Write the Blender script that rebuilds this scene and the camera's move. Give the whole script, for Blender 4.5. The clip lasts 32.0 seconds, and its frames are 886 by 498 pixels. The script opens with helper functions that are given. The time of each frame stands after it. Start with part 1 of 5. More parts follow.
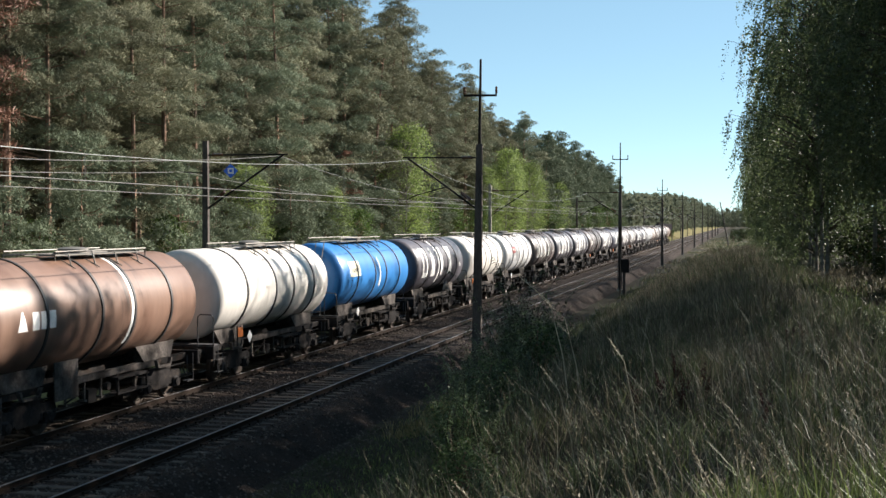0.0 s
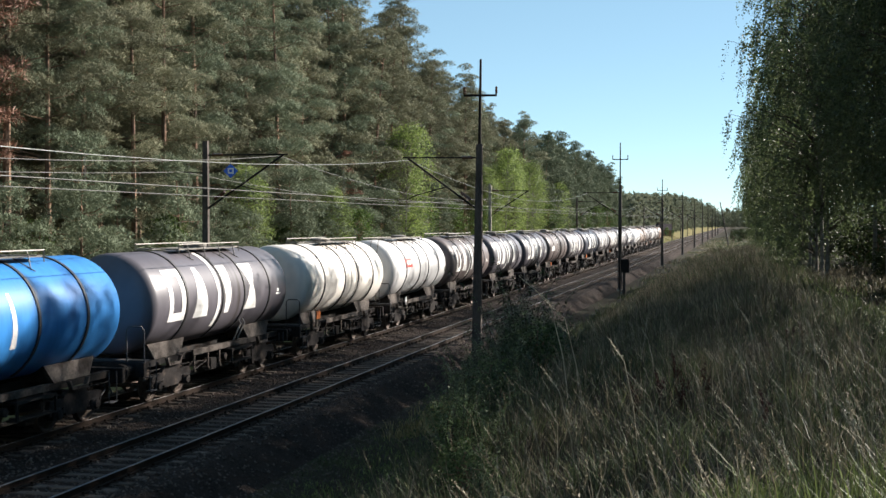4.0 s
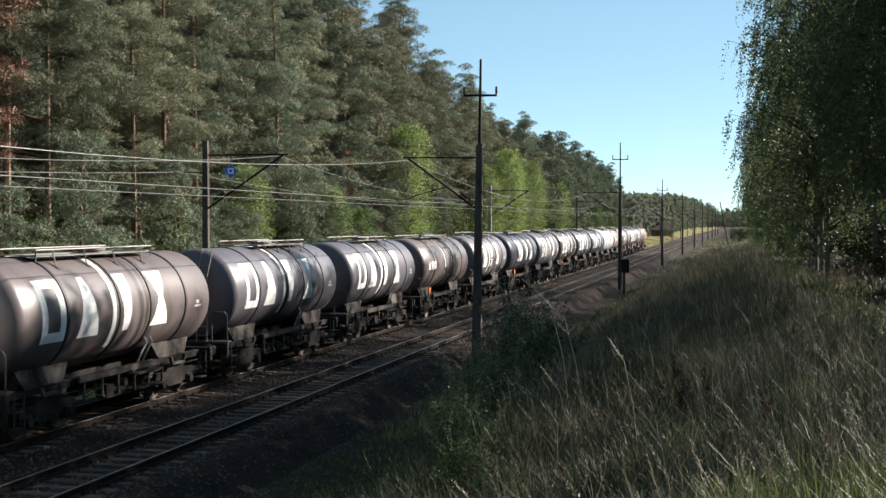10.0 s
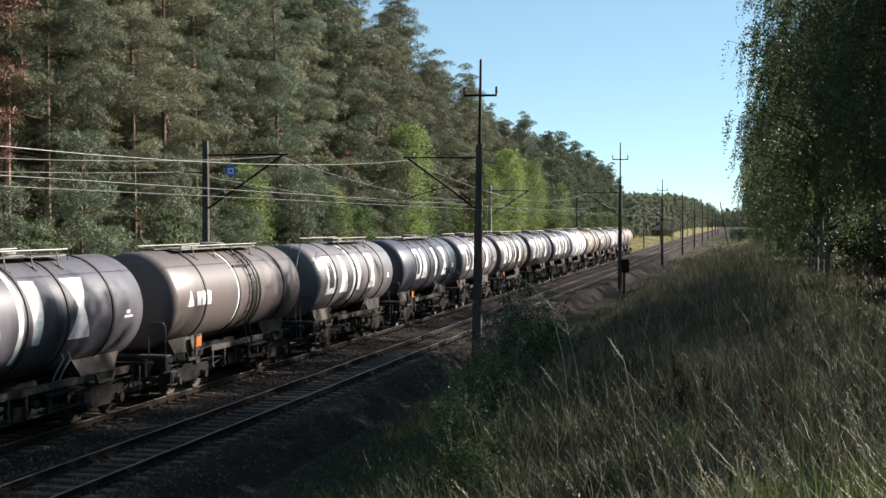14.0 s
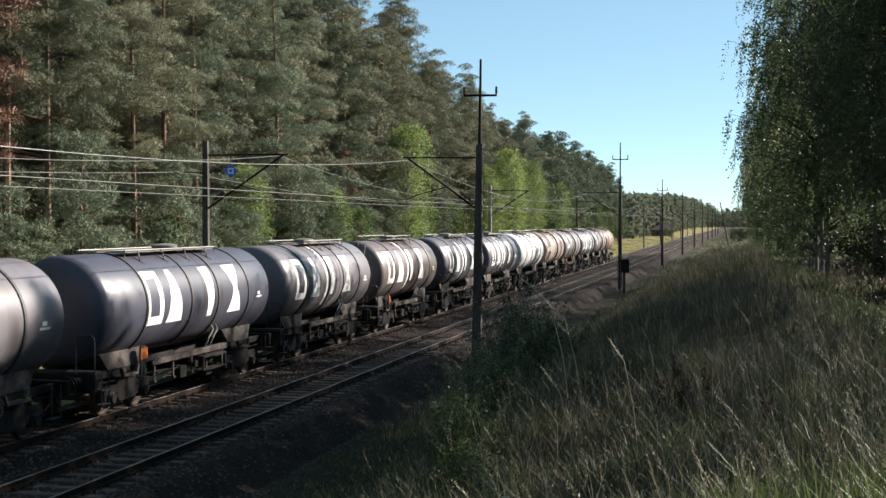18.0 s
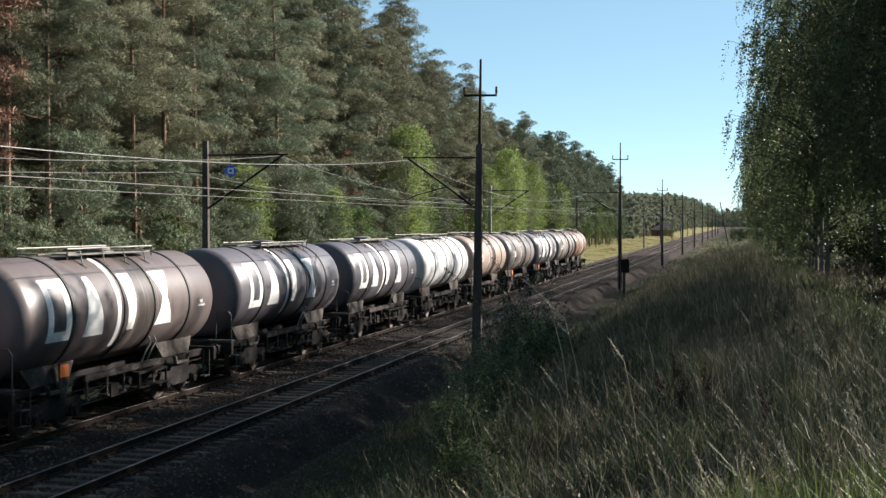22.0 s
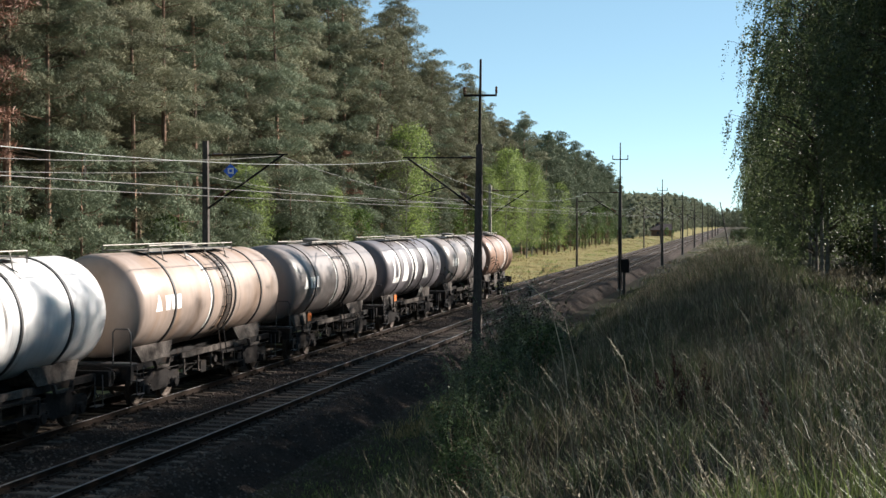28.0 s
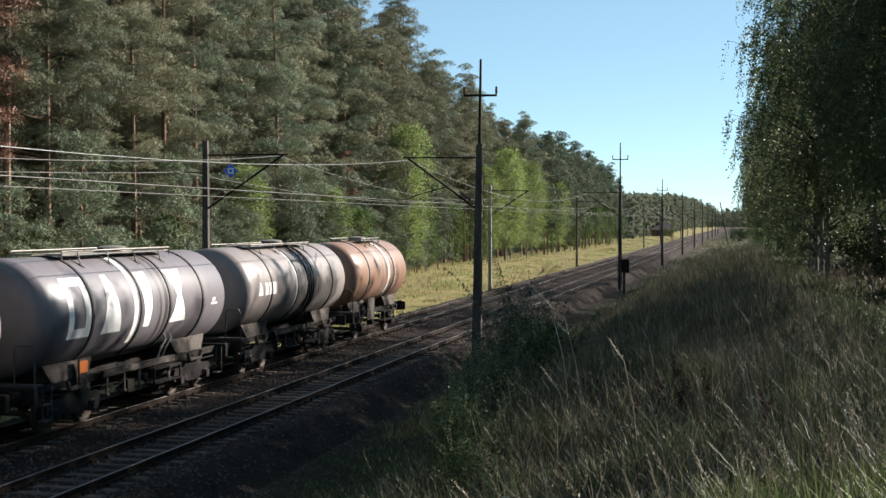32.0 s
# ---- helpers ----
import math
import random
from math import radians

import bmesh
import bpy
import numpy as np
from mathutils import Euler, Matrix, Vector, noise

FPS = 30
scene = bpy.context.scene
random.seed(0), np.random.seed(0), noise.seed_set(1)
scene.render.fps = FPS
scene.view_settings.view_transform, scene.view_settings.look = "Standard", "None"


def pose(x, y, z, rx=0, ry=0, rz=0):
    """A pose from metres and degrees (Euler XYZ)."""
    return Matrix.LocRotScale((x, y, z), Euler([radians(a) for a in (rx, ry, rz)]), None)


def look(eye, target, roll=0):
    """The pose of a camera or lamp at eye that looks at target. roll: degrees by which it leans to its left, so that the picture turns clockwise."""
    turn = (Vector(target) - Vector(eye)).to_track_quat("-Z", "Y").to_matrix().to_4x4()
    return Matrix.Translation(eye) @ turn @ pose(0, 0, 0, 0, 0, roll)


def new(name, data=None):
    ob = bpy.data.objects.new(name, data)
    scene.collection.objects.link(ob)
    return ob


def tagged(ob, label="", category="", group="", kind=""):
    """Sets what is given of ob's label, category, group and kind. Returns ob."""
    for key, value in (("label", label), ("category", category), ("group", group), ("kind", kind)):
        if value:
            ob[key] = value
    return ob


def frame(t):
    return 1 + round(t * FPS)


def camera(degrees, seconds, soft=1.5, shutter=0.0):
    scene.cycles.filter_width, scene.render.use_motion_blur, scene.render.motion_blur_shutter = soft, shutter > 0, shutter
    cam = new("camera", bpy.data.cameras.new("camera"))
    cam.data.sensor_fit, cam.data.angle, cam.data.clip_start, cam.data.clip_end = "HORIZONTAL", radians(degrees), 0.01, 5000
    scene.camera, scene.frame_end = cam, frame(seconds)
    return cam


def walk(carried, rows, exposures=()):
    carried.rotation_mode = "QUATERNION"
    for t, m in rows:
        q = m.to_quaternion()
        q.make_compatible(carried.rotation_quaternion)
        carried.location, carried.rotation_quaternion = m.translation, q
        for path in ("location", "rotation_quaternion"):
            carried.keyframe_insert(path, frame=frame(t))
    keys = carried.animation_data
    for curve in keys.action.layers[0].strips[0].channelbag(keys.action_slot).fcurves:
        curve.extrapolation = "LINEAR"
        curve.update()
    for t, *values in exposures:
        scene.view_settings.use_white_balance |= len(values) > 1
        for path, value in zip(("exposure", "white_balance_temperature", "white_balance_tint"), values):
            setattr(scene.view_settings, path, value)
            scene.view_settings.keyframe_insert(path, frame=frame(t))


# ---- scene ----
cam = camera(39.2, 32.0, soft=1.5, shutter=0.15)
EYE_Z = 5.14
TURN, TILT = 13.45, 1.24
VIEW = pose(0, 0, EYE_Z, 90 - TILT, 0, TURN)
walk(cam, [(0, VIEW), (32, VIEW)])

# ---- light ----
SUN_AHEAD, SUN_UP = 42.0, 28.0
sun_to = Vector((math.cos(radians(SUN_AHEAD)) * math.cos(radians(SUN_UP)),
                 math.sin(radians(SUN_AHEAD)) * math.cos(radians(SUN_UP)), math.sin(radians(SUN_UP))))
world = bpy.data.worlds.new("world")
scene.world = world
world.use_nodes = True
wn = world.node_tree.nodes
sky = wn.new("ShaderNodeTexSky")
sky.sky_type, sky.sun_disc = "NISHITA", False
sky.sun_elevation, sky.sun_rotation = radians(SUN_UP), radians(90 - SUN_AHEAD)
sky.air_density, sky.dust_density, sky.ozone_density, sky.altitude = 0.5, 0.0, 4.0, 0
wn["Background"].inputs["Strength"].default_value = 0.127
flat, hue = wn.new("ShaderNodeGamma"), wn.new("ShaderNodeHueSaturation")
flat.inputs["Gamma"].default_value, hue.inputs["Saturation"].default_value = 0.56, 1.1
tint = wn.new("ShaderNodeMix")
tint.data_type, tint.blend_type = "RGBA", "MULTIPLY"
tint.inputs["Factor"].default_value, tint.inputs["B"].default_value = 1.0, (0.93, 1.03, 0.92, 1)
world.node_tree.links.new(sky.outputs["Color"], flat.inputs["Color"])
world.node_tree.links.new(flat.outputs["Color"], hue.inputs["Color"])
world.node_tree.links.new(hue.outputs["Color"], tint.inputs["A"])
world.node_tree.links.new(tint.outputs["Result"], wn["Background"].inputs["Color"])
sun = new("sun", bpy.data.lights.new("sun", "SUN"))
sun.data.energy, sun.data.angle, sun.data.color = 5.0, radians(0.53), (1.0, 0.92, 0.84)
sun.matrix_world = look(sun_to * 100, (0, 0, 0))
scene.view_settings.exposure = 1.62

# ---- materials ----


def material(name, base, rough=0.7, metal=0.0, grain=20.0, vary=0.25, stain=None, stain_scale=1.5,
             stain_from=0.5, bump=0.2, bump_depth=0.01, stretch=(1, 1, 1), island=0.0, each=0.0, coat=0.0):
    """A surface with grain, stains of a second colour and fine relief, in metres of its own space."""
    m = bpy.data.materials.new(name)
    m.use_nodes = True
    nt = m.node_tree
    n, ln = nt.nodes, nt.links.new
    p = n["Principled BSDF"]
    p.inputs["Roughness"].default_value, p.inputs["Metallic"].default_value = rough, metal
    p.inputs["Coat Weight"].default_value = coat
    p.inputs["Specular IOR Level"].default_value = 0.08 if rough >= 0.7 else 0.4
    tc, mp = n.new("ShaderNodeTexCoord"), n.new("ShaderNodeMapping")
    mp.inputs["Scale"].default_value = stretch
    ln(tc.outputs["Object"], mp.inputs["Vector"])
    info = n.new("ShaderNodeObjectInfo")
    add = n.new("ShaderNodeVectorMath")
    add.operation = "MULTIPLY_ADD"
    ln(info.outputs["Random"], add.inputs[0])
    add.inputs[1].default_value = (37, 53, 71)
    ln(mp.outputs["Vector"], add.inputs[2])
    fine, big = n.new("ShaderNodeTexNoise"), n.new("ShaderNodeTexNoise")
    fine.inputs["Scale"].default_value, fine.inputs["Detail"].default_value = grain, 6
    big.inputs["Scale"].default_value, big.inputs["Detail"].default_value = stain_scale, 5
    ln(add.outputs["Vector"], fine.inputs["Vector"]), ln(add.outputs["Vector"], big.inputs["Vector"])
    ramp = n.new("ShaderNodeValToRGB")
    ramp.color_ramp.elements[0].position, ramp.color_ramp.elements[1].position = stain_from, min(1.0, stain_from + 0.22)
    ln(big.outputs["Fac"], ramp.inputs["Fac"])
    mix = n.new("ShaderNodeMix")
    mix.data_type = "RGBA"
    mix.inputs["A"].default_value = (*base, 1)
    mix.inputs["B"].default_value = (*(stain or [c * 0.75 for c in base]), 1)
    ln(ramp.outputs["Color"], mix.inputs["Factor"])
    hsv = n.new("ShaderNodeHueSaturation")
    ln(mix.outputs["Result"], hsv.inputs["Color"])
    val = n.new("ShaderNodeMapRange")
    val.inputs["From Min"].default_value, val.inputs["From Max"].default_value = 0.3, 0.7
    val.inputs["To Min"].default_value, val.inputs["To Max"].default_value = 1 - vary, 1 + vary
    ln(fine.outputs["Fac"], val.inputs["Value"])
    last = val.outputs["Result"]
    for amount, node, socket in ((island, "ShaderNodeNewGeometry", "Random Per Island"), (each, "ShaderNodeObjectInfo", "Random")):
        if amount:
            src, mr, mul = n.new(node), n.new("ShaderNodeMapRange"), n.new("ShaderNodeMath")
            mr.inputs["To Min"].default_value, mr.inputs["To Max"].default_value = 1 - amount, 1 + amount
            ln(src.outputs[socket], mr.inputs["Value"])
            mul.operation = "MULTIPLY"
            ln(last, mul.inputs[0]), ln(mr.outputs["Result"], mul.inputs[1])
            last = mul.outputs["Value"]
    ln(last, hsv.inputs["Value"])
    ln(hsv.outputs["Color"], p.inputs["Base Color"])
    if bump:
        b = n.new("ShaderNodeBump")
        b.inputs["Strength"].default_value, b.inputs["Distance"].default_value = bump, bump_depth
        ln(fine.outputs["Fac"], b.inputs["Height"]), ln(b.outputs["Normal"], p.inputs["Normal"])
    return m


def leaf_material(name, a, b, through_it=0.35, rough=0.55, spread=0.35, each=0.2, gloss=0.15):
    """Leaves: two greens mixed leaf by leaf, and light that comes through."""
    m = bpy.data.materials.new(name)
    m.use_nodes = True
    nt = m.node_tree
    n, ln = nt.nodes, nt.links.new
    p = n["Principled BSDF"]
    p.inputs["Roughness"].default_value, p.inputs["Specular IOR Level"].default_value = rough, gloss
    geo, info = n.new("ShaderNodeNewGeometry"), n.new("ShaderNodeObjectInfo")
    mix = n.new("ShaderNodeMix")
    mix.data_type = "RGBA"
    mix.inputs["A"].default_value, mix.inputs["B"].default_value = (*a, 1), (*b, 1)
    ln(geo.outputs["Random Per Island"], mix.inputs["Factor"])
    hsv = n.new("ShaderNodeHueSaturation")
    ln(mix.outputs["Result"], hsv.inputs["Color"])
    r1, r2 = n.new("ShaderNodeMapRange"), n.new("ShaderNodeMapRange")
    for r, src, s in ((r1, geo.outputs["Random Per Island"], spread), (r2, info.outputs["Random"], each)):
        r.inputs["To Min"].default_value, r.inputs["To Max"].default_value = 1 - s, 1 + s
        ln(src, r.inputs["Value"])
    mul = n.new("ShaderNodeMath")
    mul.operation = "MULTIPLY"
    ln(r1.outputs["Result"], mul.inputs[0]), ln(r2.outputs["Result"], mul.inputs[1])
    ln(mul.outputs["Value"], hsv.inputs["Value"])
    ln(hsv.outputs["Color"], p.inputs["Base Color"])
    t = n.new("ShaderNodeBsdfTranslucent")
    ln(hsv.outputs["Color"], t.inputs["Color"])
    ms = n.new("ShaderNodeMixShader")
    ms.inputs["Fac"].default_value = through_it
    ln(p.outputs["BSDF"], ms.inputs[1]), ln(t.outputs["BSDF"], ms.inputs[2])
    ln(ms.outputs["Shader"], n["Material Output"].inputs["Surface"])
    return m


M = {}
M["steel_dark"] = material("dark_steel", (0.018, 0.0165, 0.0158), 0.7, 0.2, 15, 0.4, (0.0375, 0.0255, 0.018), 2.5, 0.52)
M["steel_grime"] = material("grimy_steel", (0.021, 0.0185, 0.0175), 0.75, 0.1, 12, 0.4, (0.055, 0.042, 0.034), 4, 0.56)
M["band"] = material("hoop_steel", (0.03, 0.028, 0.028), 0.6, 0.0, 20, 0.3)
M["galv"] = material("galvanised_steel", (0.19, 0.178, 0.16), 0.55, 0.4, 25, 0.2, (0.15, 0.12, 0.09), 3, 0.55)
M["galv_dull"] = material("dull_galvanised_steel", (0.05, 0.05, 0.053), 0.6, 0.3, 25, 0.25, (0.05, 0.04, 0.034), 3, 0.5)
M["wheel"] = material("wheel_steel", (0.075, 0.0562, 0.045), 0.6, 0.5, 18, 0.3)
M["saddle"] = material("dusty_saddle_paint", (0.08, 0.069, 0.061), 0.7, 0, 14, 0.4, (0.026, 0.021, 0.018), 2.2, 0.44)
M["white"] = material("white_lettering", (0.70, 0.69, 0.66), 0.55, 0, 22, 0.12, (0.46, 0.42, 0.37), 2.2, 0.58)
M["red"] = material("red_sticker", (0.432, 0.0432, 0.036), 0.5, 0, 30, 0.1)
M["orange"] = material("orange_board", (0.54, 0.144, 0.0288), 0.5, 0, 30, 0.1)
M["cream"] = material("cream_panel", (0.54, 0.5184, 0.396), 0.55, 0, 30, 0.1)
M["black"] = material("black_paint", (0.03, 0.03, 0.03), 0.6, 0, 30, 0.1)
M["railhead"] = material("polished_rail", (0.11, 0.105, 0.105), 0.55, 0.8, 40, 0.15, bump=0.05)
M["rail"] = material("rusty_rail", (0.024, 0.0165, 0.0125), 0.8, 0.1, 30, 0.35, (0.03, 0.021, 0.015), 3, 0.5)
M["sleeper"] = material("weathered_sleeper", (0.075, 0.059, 0.047), 0.85, 0, 9, 0.35, (0.036, 0.030, 0.026), 2, 0.5, 0.5, 0.02, (1, 6, 6), each=0.3)
M["ballast"] = material("ballast_bed", (0.028, 0.0205, 0.0165), 0.95, 0, 26, 0.6, (0.018, 0.0135, 0.011), 0.7, 0.45, 1.0, 0.05)
M["stone"] = material("ballast_stone", (0.08, 0.066, 0.056), 0.9, 0, 30, 0.3, island=0.5)
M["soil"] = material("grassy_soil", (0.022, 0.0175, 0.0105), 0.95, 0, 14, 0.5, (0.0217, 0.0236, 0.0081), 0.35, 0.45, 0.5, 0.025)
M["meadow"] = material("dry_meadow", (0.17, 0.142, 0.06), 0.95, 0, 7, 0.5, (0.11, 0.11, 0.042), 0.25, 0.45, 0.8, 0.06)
# Mast concrete, darkened to stand for the shade on its near face.
M["mast"] = material("mast_concrete_shaded", (0.0825, 0.0713, 0.0638), 0.85, 0, 16, 0.3, (0.0375, 0.0338, 0.03), 1.2, 0.5, 0.3, 0.01, (1, 1, 0.3))
# Paler copy as if sunlit, for one far mast and the footings.
M["mast_lit"] = material("mast_concrete_lit", (0.225, 0.21, 0.1875), 0.85, 0, 16, 0.25, (0.135, 0.12, 0.105), 1.2, 0.5, 0.3, 0.01, (1, 1, 0.3))
M["wire"] = material("copper_wire", (0.15, 0.16, 0.15), 0.45, 0.7, 10, 0.2, bump=0)
M["wire_dark"] = material("dull_wire", (0.08, 0.08, 0.075), 0.6, 0.4, 10, 0.2, bump=0)
M["insulator"] = material("brown_porcelain", (0.07, 0.035, 0.02), 0.25, 0, 10, 0.2, bump=0)
M["blue_sign"] = material("blue_enamel", (0.03, 0.12, 0.55), 0.4, 0, 20, 0.1)
M["bark_pine"] = material("pine_bark", (0.19, 0.125, 0.088), 0.95, 0, 8, 0.45, (0.10, 0.074, 0.06), 0.8, 0.45, 0.8, 0.03, (2, 2, 0.5))
M["bark_birch"] = material("birch_bark", (0.17, 0.16, 0.14), 0.8, 0, 6, 0.3, (0.035, 0.0315, 0.028), 2.2, 0.53, 0.3, 0.01, (0.7, 0.7, 3))
M["bark_dark"] = material("dark_twig_bark", (0.05, 0.04, 0.032), 0.9, 0, 8, 0.3)
M["needles"] = leaf_material("pine_needles", (0.122, 0.130, 0.080), (0.174, 0.170, 0.112), 0.2, 0.7, 0.06, 0.28, 0.08)
M["needles_blue"] = leaf_material("blue_green_needles", (0.098, 0.122, 0.078), (0.126, 0.148, 0.098), 0.2, 0.7, 0.06, 0.28, 0.08)
M["needles_dead"] = leaf_material("dead_needles", (0.13, 0.062, 0.042), (0.18, 0.10, 0.070), 0.2)
M["leaf_bright"] = leaf_material("bright_leaves", (0.098, 0.142, 0.038), (0.160, 0.205, 0.064), 0.45)
M["leaf_mid"] = leaf_material("green_leaves", (0.036, 0.072, 0.0158), (0.072, 0.108, 0.0252), 0.35)
M["leaf_birch"] = leaf_material("birch_leaves", (0.044, 0.062, 0.025), (0.08, 0.10, 0.042), 0.5, 0.5, 0.3, 0.2, 0.3)
M["leaf_bush"] = leaf_material("bush_leaves", (0.028, 0.048, 0.018), (0.072, 0.10, 0.040), 0.35, 0.5, 0.4)
M["grass_green"] = leaf_material("green_grass", (0.040, 0.055, 0.023), (0.090, 0.108, 0.048), 0.3, 0.5, 0.4)
M["grass_dry"] = leaf_material("dry_grass", (0.085, 0.073, 0.048), (0.24, 0.207, 0.14), 0.25, 0.6, 0.4)
M["grass_brown"] = leaf_material("brown_grass", (0.046, 0.038, 0.030), (0.105, 0.088, 0.069), 0.2, 0.6, 0.4)
M["grass_gold"] = leaf_material("golden_grass", (0.155, 0.13, 0.056), (0.245, 0.202, 0.098), 0.3, 0.6, 0.3)
M["reed"] = leaf_material("pale_reed", (0.30, 0.26, 0.18), (0.42, 0.37, 0.27), 0.2, 0.6, 0.2)
M["dock"] = leaf_material("withered_dock", (0.030, 0.014, 0.011), (0.060, 0.028, 0.021), 0.1, 0.8, 0.3)
# Green grass again, with sunlight put into a brighter colour.
M["grass_sunlit"] = leaf_material("sunlit_green_grass", (0.075, 0.105, 0.030), (0.15, 0.185, 0.065), 0.35, 0.5, 0.35)
M["paper"] = material("pale_paper", (0.54, 0.5328, 0.504), 0.8, 0, 30, 0.1)
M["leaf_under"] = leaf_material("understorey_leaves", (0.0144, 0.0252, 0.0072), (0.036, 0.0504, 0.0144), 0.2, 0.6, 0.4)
M["roof"] = material("dark_roof", (0.06, 0.05, 0.05), 0.8, 0, 6, 0.3)
M["wall"] = material("dark_brick_wall", (0.16, 0.10, 0.07), 0.9, 0, 6, 0.3)
# Distance haze is mixed into this greyer leaf colour.
M["hazed_wood"] = leaf_material("far_woods", (0.118, 0.132, 0.092), (0.150, 0.162, 0.112), 0.3, 0.8, 0.15, 0.2, 0.05)

# ---- mesh building ----


class Mesh:
    """Collects points and faces of one mesh."""

    def __init__(self):
        self.v, self.f = [], []

    def add(self, pts, faces):
        k = len(self.v)
        self.v.extend(tuple(p) for p in pts)
        self.f.extend(tuple(i + k for i in f) for f in faces)
        return self

    def box(self, x0, x1, y0, y1, z0, z1, c=0.0):
        """A box, with its upright and upper edges cut by c."""
        if c:
            ring = lambda d, z: [(x0 + d, y0, z), (x1 - d, y0, z), (x1, y0 + d, z), (x1, y1 - d, z), (x1 - d, y1, z), (x0 + d, y1, z), (x0, y1 - d, z), (x0, y0 + d, z)]
            inner = lambda z: [(x0 + c, y0 + c, z), (x1 - c, y0 + c, z), (x1 - c, y0 + c, z), (x1 - c, y1 - c, z), (x1 - c, y1 - c, z), (x0 + c, y1 - c, z), (x0 + c, y1 - c, z), (x0 + c, y0 + c, z)]
            pts = ring(c, z0) + ring(c, z1 - c) + [(x0 + c, y0 + c, z1), (x1 - c, y0 + c, z1), (x1 - c, y1 - c, z1), (x0 + c, y1 - c, z1)]
            fs = [(7, 6, 5, 4, 3, 2, 1, 0)] + [(i, (i + 1) % 8, 8 + (i + 1) % 8, 8 + i) for i in range(8)]
            fs += [(8, 9, 17, 16), (9, 10, 17), (10, 11, 18, 17), (11, 12, 18), (12, 13, 19, 18), (13, 14, 19), (14, 15, 16, 19), (15, 8, 16), (16, 17, 18, 19)]
            return self.add(pts, fs)
        pts = [(x, y, z) for z in (z0, z1) for x, y in ((x0, y0), (x1, y0), (x1, y1), (x0, y1))]
        return self.add(pts, [(3, 2, 1, 0), (4, 5, 6, 7), (0, 1, 5, 4), (1, 2, 6, 5), (2, 3, 7, 6), (3, 0, 4, 7)])

    def tube(self, path, radii, n=8, cap=True):
        """A round tube along a path of points."""
        path = [Vector(p) for p in path]
        if not hasattr(radii, "__len__"):
            radii = [radii] * len(path)
        k = len(self.v)
        side = None
        for i, p in enumerate(path):
            d = (path[min(i + 1, len(path) - 1)] - path[max(i - 1, 0)]).normalized()
            if side is None:
                side = d.orthogonal().normalized()
            side = (side - d * side.dot(d)).normalized()
            up = d.cross(side)
            for j in range(n):
                a = 2 * math.pi * j / n
                self.v.append(tuple(p + (side * math.cos(a) + up * math.sin(a)) * radii[i]))
        for i in range(len(path) - 1):
            for j in range(n):
                a, b = k + i * n + j, k + i * n + (j + 1) % n
                self.f.append((a, b, b + n, a + n))
        if cap:
            self.f.append(tuple(k + j for j in reversed(range(n))))
            self.f.append(tuple(k + (len(path) - 1) * n + j for j in range(n)))
        return self

    def turned(self, profile, n=32, centre=(0, 0, 0), axis="y", a0=0.0, a1=360.0):
        """A profile of (along, radius) turned about an axis."""
        k, whole = len(self.v), abs(a1 - a0) >= 359.9
        cols = n if whole else n + 1
        cx, cy, cz = centre
        for t, r in profile:
            for j in range(cols):
                a = radians(a0 + (a1 - a0) * j / n)
                c, s = r * math.cos(a), r * math.sin(a)
                self.v.append((cx + c, cy + t, cz + s) if axis == "y" else (cx + t, cy + c, cz + s) if axis == "x" else (cx + c, cy + s, cz + t))
        for i in range(len(profile) - 1):
            for j in range(n):
                a, b = k + i * cols + j, k + i * cols + (j + 1) % cols
                self.f.append((a, a + cols, b + cols, b) if axis == "y" else (a, b, b + cols, a + cols))
        return self

    def plate(self, outline, x0, x1):
        """An outline of (y, z) made into a plate from x0 to x1."""
        n = len(outline)
        pts = [(x, y, z) for x in (x0, x1) for y, z in outline]
        fs = [tuple(reversed(range(n))), tuple(range(n, 2 * n))]
        fs += [(i, (i + 1) % n, n + (i + 1) % n, n + i) for i in range(n)]
        return self.add(pts, fs)

    def data(self, name, mat, smooth=False):
        d = bpy.data.meshes.new(name)
        d.from_pydata(self.v, [], self.f)
        d.materials.append(mat)
        if smooth:
            d.polygons.foreach_set("use_smooth", [True] * len(d.polygons))
            d.set_sharp_from_angle(angle=radians(35))
        d.update()
        return d


def part(name, data, parent=None, at=None, label=""):
    """One mesh object under a thing or a part."""
    ob = new(name, data)
    if parent:
        ob.parent = parent
    if at is not None:
        ob.matrix_basis = at
    if label:
        ob["label"] = label
    return ob


def raw(name, verts, faces, mat):
    """A mesh from arrays of points and of equal-sided faces."""
    verts, faces = np.asarray(verts, np.float32), np.asarray(faces, np.int32)
    d = bpy.data.meshes.new(name)
    d.vertices.add(len(verts))
    d.vertices.foreach_set("co", verts.ravel())
    side = faces.shape[1]
    d.loops.add(faces.size)
    d.loops.foreach_set("vertex_index", faces.ravel())
    d.polygons.add(len(faces))
    d.polygons.foreach_set("loop_start", np.arange(0, faces.size, side, dtype=np.int32))
    d.materials.append(mat)
    d.update(calc_edges=True)
    return d


# ---- the lie of the land ----
NEAR_X, FAR_X, HALF = -13.25, -17.25, 0.7525


def step(a, b, v):
    t = np.clip((v - a) / (b - a), 0, 1)
    return t * t * (3 - 2 * t)


